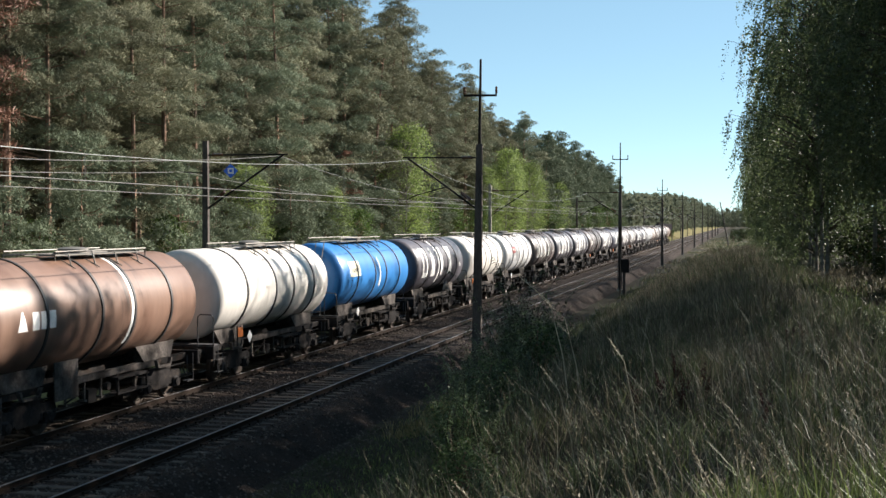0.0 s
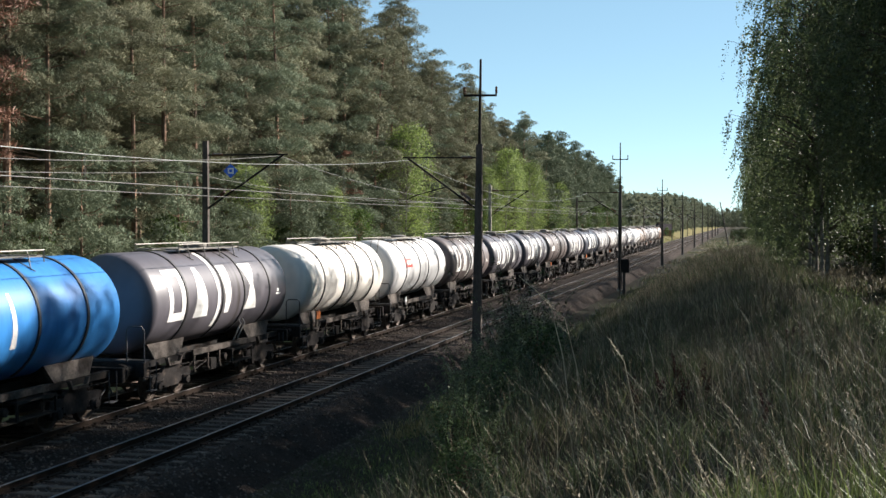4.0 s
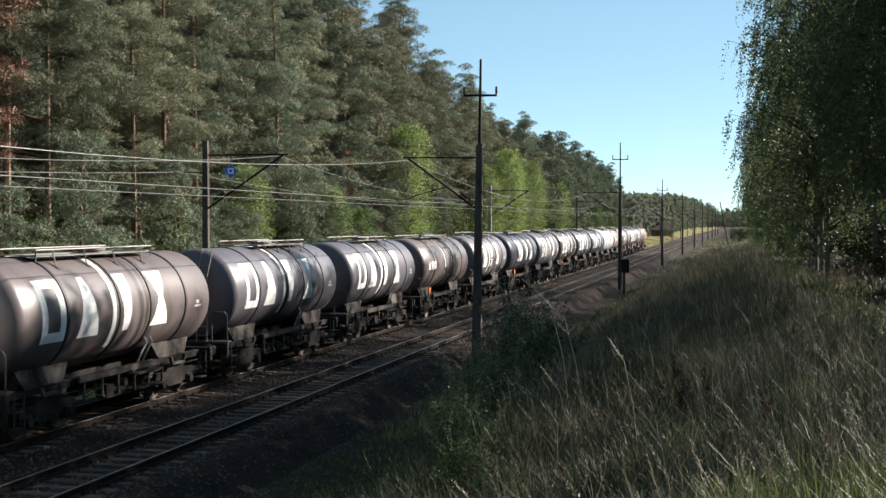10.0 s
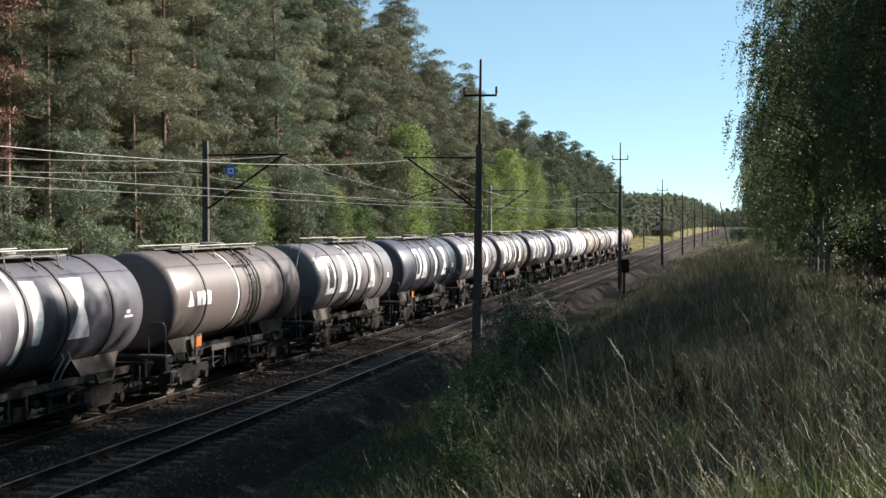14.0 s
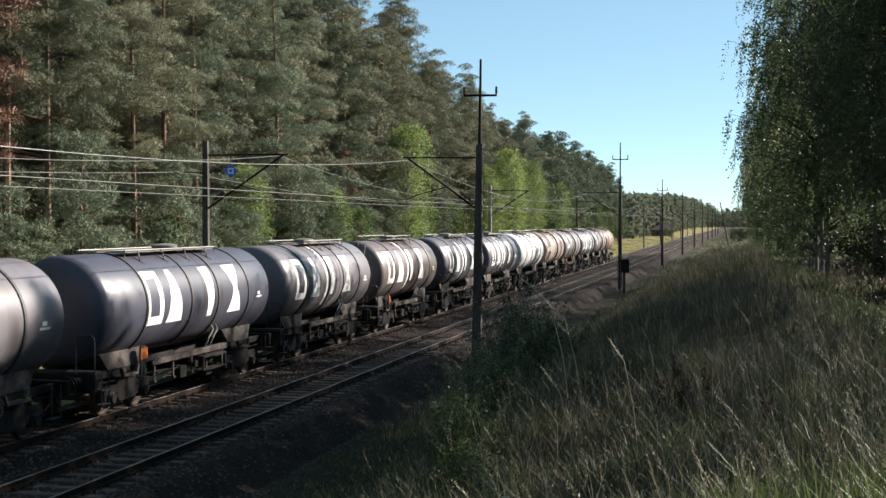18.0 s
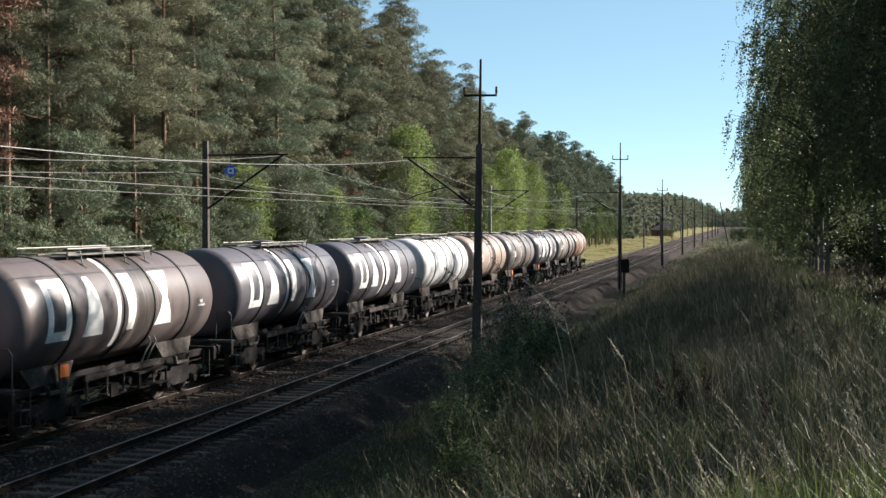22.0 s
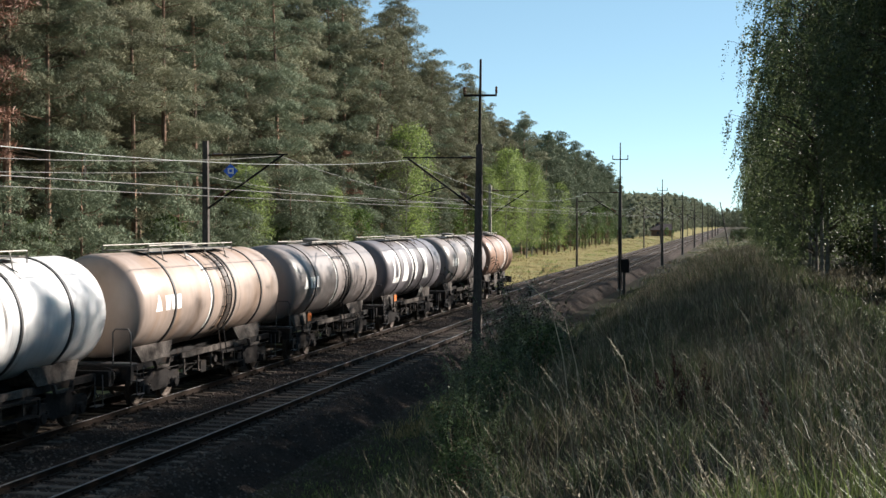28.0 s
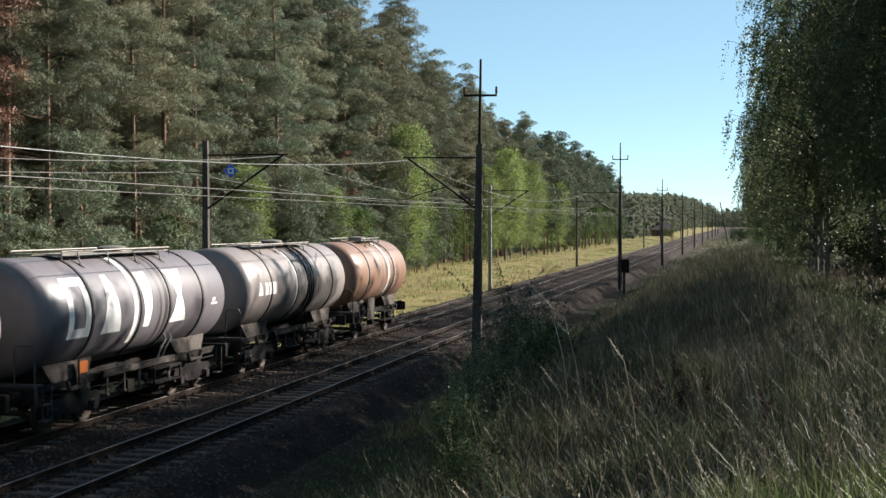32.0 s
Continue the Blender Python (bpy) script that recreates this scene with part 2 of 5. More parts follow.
def height(x, y):
    """Height of the ground, from rail level."""
    x, y = np.asarray(x, float), np.asarray(y, float)
    prof = np.interp(x, [-9.3, -7.2, -5.6, -4.4, -3.0, -1.0, 1.5, 20], [-0.85, -0.5, 0.4, 1.2, 1.85, 2.35, 2.6, 2.8])
    fade = 1 - 0.35 * step(90, 170, y) - 0.4 * step(170, 330, y)
    wobble = 0.12 * np.sin(x * 0.9 + 1.3 * np.sin(y * 0.21)) + 0.10 * np.sin(y * 0.37 + x * 0.3)
    z = -0.85 + (prof + 0.85) * fade + wobble * step(-8.5, -5, x)
    far = -0.75 + 0.25 * step(-24, -45, x) + 0.08 * np.sin(x * 0.7 + y * 0.13)
    return np.where(x < -15, far, z)


def grid(xs, ys, fn):
    xs, ys = np.asarray(xs, float), np.asarray(ys, float)
    gx, gy = np.meshgrid(xs, ys)
    v = np.stack([gx, gy, fn(gx, gy)], -1).reshape(-1, 3)
    nx, ny = len(xs), len(ys)
    i = (np.arange(ny - 1)[:, None] * nx + np.arange(nx - 1)[None]).ravel()
    return v, np.stack([i, i + 1, i + nx + 1, i + nx], 1)


# ---- ground, ballast and track ----
xs = np.concatenate([[-3000, -1500, -800, -400, -200, -120, -80, -60], np.arange(-50, -20, 2), np.arange(-20, 12, 0.5), [14, 18, 25, 40, 70, 120, 250, 600, 1500, 3000]])
ys = np.concatenate([[-400, -150, -60, -20, -8], np.arange(0, 80, 0.8), np.arange(80, 200, 3), np.arange(200, 420, 10), [450, 520, 650, 850, 1200, 1800, 2800, 4800]])
gv, gf = grid(xs, ys, height)
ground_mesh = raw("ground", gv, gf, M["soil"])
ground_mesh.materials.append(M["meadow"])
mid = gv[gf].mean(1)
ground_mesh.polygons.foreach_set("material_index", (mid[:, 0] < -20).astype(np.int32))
ground_mesh.polygons.foreach_set("use_smooth", np.ones(len(gf), bool))
tagged(new("ground", ground_mesh), "grassy earth bank and dry meadow beside the railway", "ground", kind="structure")

rng = np.random.default_rng(5)


def bed(x, y):
    top = -0.20 - 0.07 * np.exp(-((x - (NEAR_X + FAR_X) / 2) / 0.45) ** 2)
    z = top - 0.85 * np.clip(np.maximum(x + 11.35, -19.2 - x), 0, 1.3) / 1.15
    return z + rng.normal(0, 0.009, np.shape(x))


bx = np.arange(-20.5, -9.99, 0.14)
by = np.concatenate([[-120, -40, -10], np.arange(0, 16, 1.0), np.arange(16, 75, 0.2), np.arange(75, 140, 0.8), np.arange(140, 420, 5), [500, 700, 1000, 1500, 2500]])
bv, bf = grid(bx, by, bed)
ballast = tagged(new("ballast_bed", raw("ballast_bed", bv, bf, M["ballast"])), "dark brown crushed stone ballast bed under both tracks", "ballast", kind="structure")

# loose stones lying on the ballast
n = 20000
sy = 18 + 60 * rng.random(n) ** 1.7
sx = np.where(rng.random(n) < 0.1, -10.4 + np.abs(rng.normal(0, 0.8, n)), rng.uniform(-20.2, -10.1, n))
sz = np.maximum(bed(sx, sy), np.where(sx > -10.9, height(sx, sy), -9))
size = rng.uniform(0.022, 0.06, n)
base = np.array([(1, 0, 0), (0, 1, 0), (-1, 0, 0), (0, -1, 0), (0, 0, 0.8), (0, 0, -0.8)])
pts = base[None] * size[:, None, None] * rng.uniform(0.6, 1.3, (n, 6, 1))
ang = rng.uniform(0, 6.28, n)
ca, sa = np.cos(ang)[:, None], np.sin(ang)[:, None]
pts = np.stack([pts[..., 0] * ca - pts[..., 1] * sa, pts[..., 0] * sa + pts[..., 1] * ca, pts[..., 2]], -1) + np.stack([sx, sy, sz], -1)[:, None]
tri = np.array([(0, 1, 4), (1, 2, 4), (2, 3, 4), (3, 0, 4), (1, 0, 5), (2, 1, 5), (3, 2, 5), (0, 3, 5)])
tagged(new("ballast_stones", raw("ballast_stones", pts.reshape(-1, 3), (tri[None] + 6 * np.arange(n)[:, None, None]).reshape(-1, 3), M["stone"])),
       "loose brown crushed ballast stones", "stones", kind="stuff")

RAIL = [(-0.07, -0.165), (0.07, -0.165), (0.07, -0.15), (0.012, -0.135), (0.012, -0.045), (0.036, -0.035), (0.036, -0.006),
        (-0.036, -0.006), (-0.036, -0.035), (-0.012, -0.045), (-0.012, -0.135), (-0.07, -0.15)]


def swept(outline, ys_):
    k = len(outline)
    v = [(a, y, b) for y in ys_ for a, b in outline]
    f = [(i * k + j, i * k + (j + 1) % k, (i + 1) * k + (j + 1) % k, (i + 1) * k + j) for i in range(len(ys_) - 1) for j in range(k)]
    return v, f + [tuple(reversed(range(k))), tuple(range((len(ys_) - 1) * k, len(ys_) * k))]


rail_mesh = Mesh().add(*swept(RAIL, [-60, 0, 60, 200, 500, 1600])).data("rail", M["rail"])
head_mesh = Mesh().add(*swept([(-0.034, -0.006), (0.034, -0.006), (0.03, 0.0), (-0.03, 0.0)], [-60, 0, 60, 200, 500, 1600])).data("rail_head", M["railhead"])
sleeper_mesh = Mesh().box(-1.28, 1.28, -0.125, 0.125, -0.34, -0.172, 0.02).data("sleeper", M["sleeper"])
chair_mesh = Mesh().box(-0.19, 0.19, -0.08, 0.08, -0.175, -0.155, 0.006).tube([(-0.11, 0, -0.16), (-0.11, 0, -0.10)], 0.03, 6).tube([(0.11, 0, -0.16), (0.11, 0, -0.10)], 0.03, 6).data("rail_fastening", M["rail"])
for tx, nm in ((NEAR_X, "the clear track"), (FAR_X, "the track under the train")):
    track = tagged(new("railway_track"), "straight railway track with rusty rails on weathered sleepers, " + nm, "railway track", kind="structure")
    track.location = (tx, 0, 0)
    for sx_ in (-HALF, HALF):
        r = part("rail", rail_mesh, track, pose(sx_, 0, 0), "rusty steel rail with a worn shiny head")
        part("rail_head", head_mesh, r, label="polished running surface")
    first = 20 if tx == NEAR_X else 24
    for i in range(140):
        y = first + 0.6 * i
        s = part("sleeper", sleeper_mesh, track, pose(rng.normal(0, 0.015), y + rng.normal(0, 0.02), rng.normal(0, 0.006), 0, 0, rng.normal(0, 0.6)))
        if i < 90:
            for sx_ in (-HALF, HALF):
                part("rail_fastening", chair_mesh, s, pose(sx_, 0, 0))
    rest = Mesh()
    for i in range(560):
        y = first + 84 + 0.6 * i
        rest.box(-1.28, 1.28, y - 0.125, y + 0.125, -0.34, -0.175)
    for i in range(60):
        y = first - 0.6 * (i + 1)
        rest.box(-1.28, 1.28, y - 0.125, y + 0.125, -0.34, -0.175)
    tagged(part("sleepers", rest.data("sleepers", M["sleeper"]), track), kind="stuff")

# ---- masts, brackets and overhead wires ----


def mast(x, y, side, tall, mat, lean=0.0, top=None):
    """An overhead-line mast with its bracket reaching over the track; side: +1 reaches towards +x."""
    near = side < 0
    m = tagged(new("catenary_mast"), ("dark tapered lattice-grey catenary mast with a tall tip and crossarm" if tall else "weathered grey concrete catenary mast with a wire bracket"), "catenary mast", "masts along the railway")
    foot = float(height(x, y)) - 0.2
    m.matrix_basis = pose(x, y, 0, 0, lean, 0)
    part("shaft", Mesh().add([(sx * w, sy * w * 0.8, z) for z, w in ((foot, 0.19 if tall else 0.14), (8.3, 0.12 if tall else 0.1)) for sx, sy in ((-1, -1), (1, -1), (1, 1), (-1, 1))],
                             [(3, 2, 1, 0), (4, 5, 6, 7), (0, 1, 5, 4), (1, 2, 6, 5), (2, 3, 7, 6), (3, 0, 4, 7)]).data("shaft", mat), m)
    part("footing", Mesh().box(-0.35, 0.35, -0.35, 0.35, foot - 0.3, foot + 0.32, 0.06).data("footing", M["mast_lit"]), m, label="concrete footing")
    if tall:
        z = top or 11.6
        part("tip", Mesh().tube([(0, 0, 7.6), (0, 0, 9.5), (0, 0, z)], [0.075, 0.06, 0.045], 8).data("tip", M["steel_dark"]), m, label="thin steel extension tube")
        part("crossarm", Mesh().box(-0.68, 0.68, -0.04, 0.04, z - 1.5, z - 1.42).data("crossarm", M["steel_dark"]), m)
        for sx in (-0.66, 0.66):
            part("insulator", Mesh().turned([(0, 0.03), (0.06, 0.06), (0.1, 0.035), (0.16, 0.06), (0.2, 0.035), (0.28, 0.055), (0.34, 0.0)], 10, (sx, 0, z - 1.42), "z").data("insulator", M["insulator"], True), m)
    reach = abs(x - (NEAR_X if near else FAR_X))
    part("bracket_bar", Mesh().tube([(side * 0.1, 0, 7.75), (side * (reach + 0.35), 0, 7.74)], 0.03, 6).data("bracket_bar", M["steel_dark"]), m)
    part("bracket_strut", Mesh().tube([(side * 0.1, 0, 5.68), (side * (reach + 0.15), 0, 7.72)], 0.04, 8).data("bracket_strut", M["steel_dark"]), m)
    part("steady_arm", Mesh().tube([(side * reach * 0.48, 0, 6.55), (side * (reach - 0.2), 0, 6.2), (side * (reach + 0.15), 0, 6.02)], 0.02, 6).data("steady_arm", M["steel_dark"]), m)
    part("insulator", Mesh().tube([(side * (reach * 0.12), 0, 6.03), (side * reach * 0.26, 0, 6.32)], 0.07, 8).data("insulator", M["insulator"]), m)
    part("insulator", Mesh().tube([(side * 0.3, 0, 7.75), (side * 0.7, 0, 7.745)], 0.065, 8).data("insulator", M["insulator"]), m)
    return m


NEAR_MASTS = [-11.2 + 60.6 * i for i in range(11)]
FAR_MASTS = [-11.5 + 56.6 * i for i in range(11)]
TOPS = [11.7, 11.72, 12.1, 10.9, 10.7, 10.5, 10.5, 10.5, 10.5, 10.5, 10.5]
for i, y in enumerate(NEAR_MASTS):
    mast(-10.4 if i == 1 else -10.3, y, -1, True, M["mast"], 0.75 if i == 1 else 0.0, TOPS[i])
for i, y in enumerate(FAR_MASTS):
    mast(-20.3, y, 1, False, M["mast_lit" if i == 2 else "mast"])


def span_points(y0, y1, x, z, sag, k=14):
    return [(x, y0 + (y1 - y0) * i / k, z - sag * (1 - (2 * i / k - 1) ** 2)) for i in range(k + 1)]


for tx, ms, nm in ((NEAR_X, NEAR_MASTS, "clear"), (FAR_X, FAR_MASTS, "far")):
    line = tagged(new("overhead_line"), "sagging copper contact wire and messenger wire above one track", "overhead line")
    for i in range(len(ms) - 1):
        a, b = ms[i], ms[i + 1]
        mes = span_points(a, b, tx, 7.68, 1.15)
        part("messenger_wire", Mesh().tube(mes, 0.011, 5).data("messenger_wire", M["wire" if tx == NEAR_X else "wire_dark"]), line)
        part("contact_wire", Mesh().tube([(tx + (0.15 if i % 2 else -0.15), a, 6.0), (tx + (-0.15 if i % 2 else 0.15), b, 6.0)], 0.012, 5).data("contact_wire", M["wire_dark"]), line)
        for p in mes[2:-2:2]:
            if i < 5:
                part("dropper", Mesh().tube([p, (tx, p[1], 6.0)], 0.006, 4).data("dropper", M["wire"]), line)
feed = tagged(new("feeder_line"), "thin sagging feeder wire beyond the masts of the far track", "overhead line")
for z in (7.1,):
    pts_ = [p for i in range(6) for p in span_points(FAR_MASTS[i], FAR_MASTS[i + 1], -21.2, z, 0.7)]
    part("wire", Mesh().tube(pts_, 0.012, 5).data("wire", M["wire_dark"]), feed)
    for y in FAR_MASTS[:7]:
        part("wire_bracket", Mesh().tube([(-20.35, y, z - 0.05), (-21.22, y, z)], 0.025, 6).data("wire_bracket", M["steel_dark"]), feed)

sign = tagged(new("pantograph_sign"), "blue diamond sign with a white square hanging from the wires", "railway sign")
sign.matrix_basis = pose(FAR_X, 40.4, 6.92, 0, 0, 18)
d = 0.25
part("plate", Mesh().add([(px, py, pz) for py in (-0.012, 0.012) for px, pz in ((-d, 0), (0, -d), (d, 0), (0, d))], [(0, 1, 2, 3), (7, 6, 5, 4), (1, 0, 4, 5), (2, 1, 5, 6), (3, 2, 6, 7), (0, 3, 7, 4)]).data("plate", M["blue_sign"]), sign)
part("square", Mesh().box(-0.1, 0.1, -0.018, -0.013, -0.1, 0.1).data("square", M["white"]), sign, label="white square")
part("square_inner", Mesh().box(-0.05, 0.05, -0.023, -0.019, -0.05, 0.05).data("square_inner", M["blue_sign"]), sign, label="blue square")
part("hanger", Mesh().tube([(0, 0, d), (0, 0, 0.5)], 0.012, 5).data("hanger", M["steel_dark"]), sign)

cab = tagged(new("equipment_cabinet"), "dark steel trackside equipment cabinet on a post", "cabinet")
cab.matrix_basis = pose(-9.3, 103, 0)
part("box", Mesh().box(-0.42, 0.42, -0.3, 0.3, 1.0, 2.1, 0.04).data("box", M["steel_dark"]), cab)
part("door", Mesh().box(-0.36, 0.36, -0.325, -0.303, 1.08, 2.0).data("door", M["steel_dark"]), cab)
part("post", Mesh().box(-0.12, 0.12, -0.12, 0.12, -0.9, 1.0).data("post", M["mast"]), cab)
sig = tagged(new("marker_post"), "thin dark steel post beside the catenary mast", "post")
sig.matrix_basis = pose(-9.55, 102, 0)
part("pole", Mesh().tube([(0, 0, -0.9), (0, 0, 4.7)], 0.06, 8).data("pole", M["steel_dark"]), sig)

lean_pole = tagged(new("leaning_pole"), "old leaning wooden telegraph pole beyond the tracks", "pole")
lean_pole.matrix_basis = pose(-2.3, 250, 0.6, 0, -11, 0)
part("shaft", Mesh().tube([(0, 0, -0.4), (0, 0, 8.6)], [0.14, 0.1], 8).data("shaft", M["mast"]), lean_pole)

house = tagged(new("house"), "low dark house with a pitched roof at the wood's edge", "house")
house.matrix_basis = pose(-34, 520, -0.8, 0, 0, 8)
part("wall", Mesh().box(-6, 6, -4, 4, 0, 2.8).data("wall", M["wall"]), house)
part("roof", Mesh().add([(-6.5, -4.6, 2.7), (6.5, -4.6, 2.7), (6.5, 4.6, 2.7), (-6.5, 4.6, 2.7), (-6.5, 0, 5.2), (6.5, 0, 5.2)], [(0, 1, 5, 4), (2, 3, 4, 5), (1, 2, 5), (3, 0, 4), (3, 2, 1, 0)]).data("roof", M["roof"]), house)
part("chimney", Mesh().box(1, 1.8, -0.4, 0.4, 4.4, 6.0).data("chimney", M["wall"]), house)
for hx in (-3.5, 0.5, 3.8):
    part("window", Mesh().box(hx - 0.5, hx + 0.5, -4.05, -3.98, 0.9, 2.1).data("window", M["black"]), house)

# ---- tank wagons ----
R, ZC = 1.45, 2.82


def paint(name, base, stain, amount=0.5, rough=0.4, spill_shade=0.3):
    """Weathered tank paint; last argument: how much run-down product and painted tree shadow darken below the manhole.
    """
    m = material(name, base, rough, 0.0, 6.0, 0.09, stain, 0.9, amount, 0.06, 0.01, (0.5, 1.3, 0.3))
    n, ln = m.node_tree.nodes, m.node_tree.links.new
    p = n["Principled BSDF"]
    under = p.inputs["Base Color"].links[0].from_socket
    tc, sep = n.new("ShaderNodeTexCoord"), n.new("ShaderNodeSeparateXYZ")
    ln(tc.outputs["Object"], sep.inputs["Vector"])
    off, ab, near = n.new("ShaderNodeMath"), n.new("ShaderNodeMath"), n.new("ShaderNodeMapRange")
    off.operation, off.inputs[1].default_value = "SUBTRACT", 0.9
    ab.operation = "ABSOLUTE"
    ln(sep.outputs["Y"], off.inputs[0]), ln(off.outputs["Value"], ab.inputs[0]), ln(ab.outputs["Value"], near.inputs["Value"])
    near.inputs["From Min"].default_value, near.inputs["From Max"].default_value = 0.2, 1.7
    near.inputs["To Min"].default_value, near.inputs["To Max"].default_value = 0.32 * spill_shade, -0.2
    mp, streak, info, shift = n.new("ShaderNodeMapping"), n.new("ShaderNodeTexNoise"), n.new("ShaderNodeObjectInfo"), n.new("ShaderNodeVectorMath")
    mp.inputs["Scale"].default_value = (0.3, 2.6, 0.22)
    streak.inputs["Scale"].default_value, streak.inputs["Detail"].default_value = 1.6, 4
    shift.operation, shift.inputs[1].default_value = "MULTIPLY_ADD", (11, 7, 5)
    ln(info.outputs["Random"], shift.inputs[0]), ln(tc.outputs["Object"], mp.inputs["Vector"]), ln(mp.outputs["Vector"], shift.inputs[2])
    ln(shift.outputs["Vector"], streak.inputs["Vector"])
    add, cut, mix = n.new("ShaderNodeMath"), n.new("ShaderNodeMapRange"), n.new("ShaderNodeMix")
    add.operation = "ADD"
    ln(near.outputs["Result"], add.inputs[0]), ln(streak.outputs["Fac"], add.inputs[1])
    cut.inputs["From Min"].default_value, cut.inputs["From Max"].default_value = 0.58, 0.70
    cut.inputs["To Max"].default_value = 0.9
    ln(add.outputs["Value"], cut.inputs["Value"])
    mix.data_type = "RGBA"
    ln(cut.outputs["Result"], mix.inputs["Factor"]), ln(under, mix.inputs["A"])
    mix.inputs["B"].default_value = (0.03, 0.025, 0.022, 1)
    ln(mix.outputs["Result"], p.inputs["Base Color"])
    return m


PAINT = {
    "brown": paint("rusty_brown_paint", (0.172, 0.105, 0.076), (0.125, 0.071, 0.050), 0.48),
    "cream": paint("cream_white_paint", (0.56, 0.53, 0.485), (0.45, 0.41, 0.35), 0.62, spill_shade=0.15),
    "white": paint("white_paint", (0.51, 0.505, 0.50), (0.42, 0.405, 0.39), 0.64, spill_shade=0.2),
    "blue": paint("bright_blue_paint", (0.028, 0.154, 0.392), (0.021, 0.098, 0.266), 0.55, 0.35, 0.0),
    "grey": paint("weathered_grey_paint", (0.086, 0.080, 0.092), (0.066, 0.060, 0.066), 0.5, 0.42),
    "palegrey": paint("pale_grey_paint", (0.124, 0.114, 0.122), (0.096, 0.084, 0.084), 0.52, 0.42),
    "taupe": paint("brownish_grey_paint", (0.108, 0.088, 0.084), (0.080, 0.062, 0.057), 0.5, 0.42, spill_shade=0.5),
    "navy": paint("dark_blue_grey_paint", (0.052, 0.053, 0.070), (0.041, 0.042, 0.054), 0.52, 0.4),
    "tan": paint("rust_stained_tan_paint", (0.285, 0.225, 0.19), (0.225, 0.148, 0.10), 0.48, spill_shade=0.5),
    "mauve": paint("dusty_grey_beige_paint", (0.1926, 0.1686, 0.1595), (0.1457, 0.1216, 0.1090), 0.52, spill_shade=0.7),
    "rust": paint("rusty_red_brown_paint", (0.19, 0.112, 0.078), (0.29, 0.25, 0.215), 0.52, spill_shade=0.5),
}
cache = {}


def kept(key, make):
    """Meshes that alike parts share."""
    if key not in cache:
        cache[key] = make()
    return cache[key]


def shell(cyl, mat):
    h, prof = cyl / 2, []
    head = [(0.40, 0.0), (0.392, 0.4), (0.365, 0.8), (0.325, 1.08), (0.27, 1.24), (0.19, 1.35), (0.09, 1.42), (0.0, R)]
    prof += [(-h - a, r) for a, r in head] + [(h * k / 3, R) for k in (-2, -1, 0, 1, 2)] + [(h + a, r) for a, r in reversed(head)]
    return Mesh().turned(prof, 48, (0, 0, ZC)).data("tank", mat, True)


def hoop(y, w, r, mat, a0=-62, a1=242):
    return Mesh().turned([(y - w / 2, R - 0.01), (y - w / 2, R + r), (y + w / 2, R + r), (y + w / 2, R - 0.01)], 52, (0, 0, ZC), "y", a0, a1).data("band", mat, True)


def stroke(me, q, lift=0.007, k=8):
    """A plain painted patch on the tank's side: four corners (along, up the curve)."""
    (ay, ah), (by_, bh), (cy, ch), (dy, dh) = q
    r, rows = R + lift, []
    for i in range(k + 1):
        t = i / k
        for y, h in ((ay + (dy - ay) * t, ah + (dh - ah) * t), (by_ + (cy - by_) * t, bh + (ch - bh) * t)):
            a = h / R
            rows.append((r * math.cos(a), y, ZC + r * math.sin(a)))
    me.add(rows, [(2 * i, 2 * i + 1, 2 * i + 3, 2 * i + 2) for i in range(k)])
    return me


def bar(y0, y1, h0, h1):
    return ((y0, h0), (y1, h0), (y1, h1), (y0, h1))


def emblem(kind_, y0):
    """Four large white plain shapes, each a mesh: a frame, a wedge, a topped bar, an hourglass."""
    lo, hi, w, me = -0.56, 1.02, 0.25, Mesh()
    if kind_ == 0:
        for q in (bar(y0, y0 + w, lo, hi), bar(y0 + w, y0 + 1.05, hi - w, hi), bar(y0 + w, y0 + 1.05, lo, lo + w), bar(y0 + 1.05 - w, y0 + 1.05, lo + w, hi - w)):
            stroke(me, q)
    elif kind_ == 1:
        stroke(me, ((y0, lo), (y0 + 1.02, lo), (y0 + 0.64, hi), (y0 + 0.38, hi)))
    elif kind_ == 2:
        stroke(me, ((y0 + 0.44, lo), (y0 + 0.76, lo), (y0 + 0.92, hi), (y0 + 0.28, hi)))
    else:
        stroke(me, ((y0 + 0.08, lo), (y0 + 1.12, lo), (y0 + 0.73, 0.23), (y0 + 0.47, 0.23)), k=5)
        stroke(me, ((y0 + 0.47, 0.23), (y0 + 0.73, 0.23), (y0 + 1.12, hi), (y0 + 0.08, hi)), k=5)
    return me.data("emblem_shape", M["white"])


def small_mark(y0, h0):
    """A small white triangle and three bars in place of a trade mark."""
    me = Mesh()
    stroke(me, ((y0, h0), (y0 + 0.42, h0), (y0 + 0.23, h0 + 0.46), (y0 + 0.19, h0 + 0.46)), k=3)
    for i in range(3):
        stroke(me, bar(y0 + 0.62 + 0.36 * i, y0 + 0.9 + 0.36 * i, h0, h0 + 0.42), k=3)
    return me.data("trade_mark", M["white"])


def wheelset():
    me = Mesh().tube([(-0.95, 0, 0), (0.95, 0, 0)], 0.075, 10)
    for s in (-1, 1):
        me.turned([(s * 0.70, 0.10), (s * 0.70, 0.40), (s * 0.69, 0.485), (s * 0.72, 0.485), (s * 0.73, 0.46), (s * 0.82, 0.455), (s * 0.82, 0.40), (s * 0.78, 0.36), (s * 0.78, 0.14), (s * 0.84, 0.12), (s * 0.84, 0.0)], 22, (0, 0, 0), "x")
    return me.data("wheelset", M["wheel"], True)


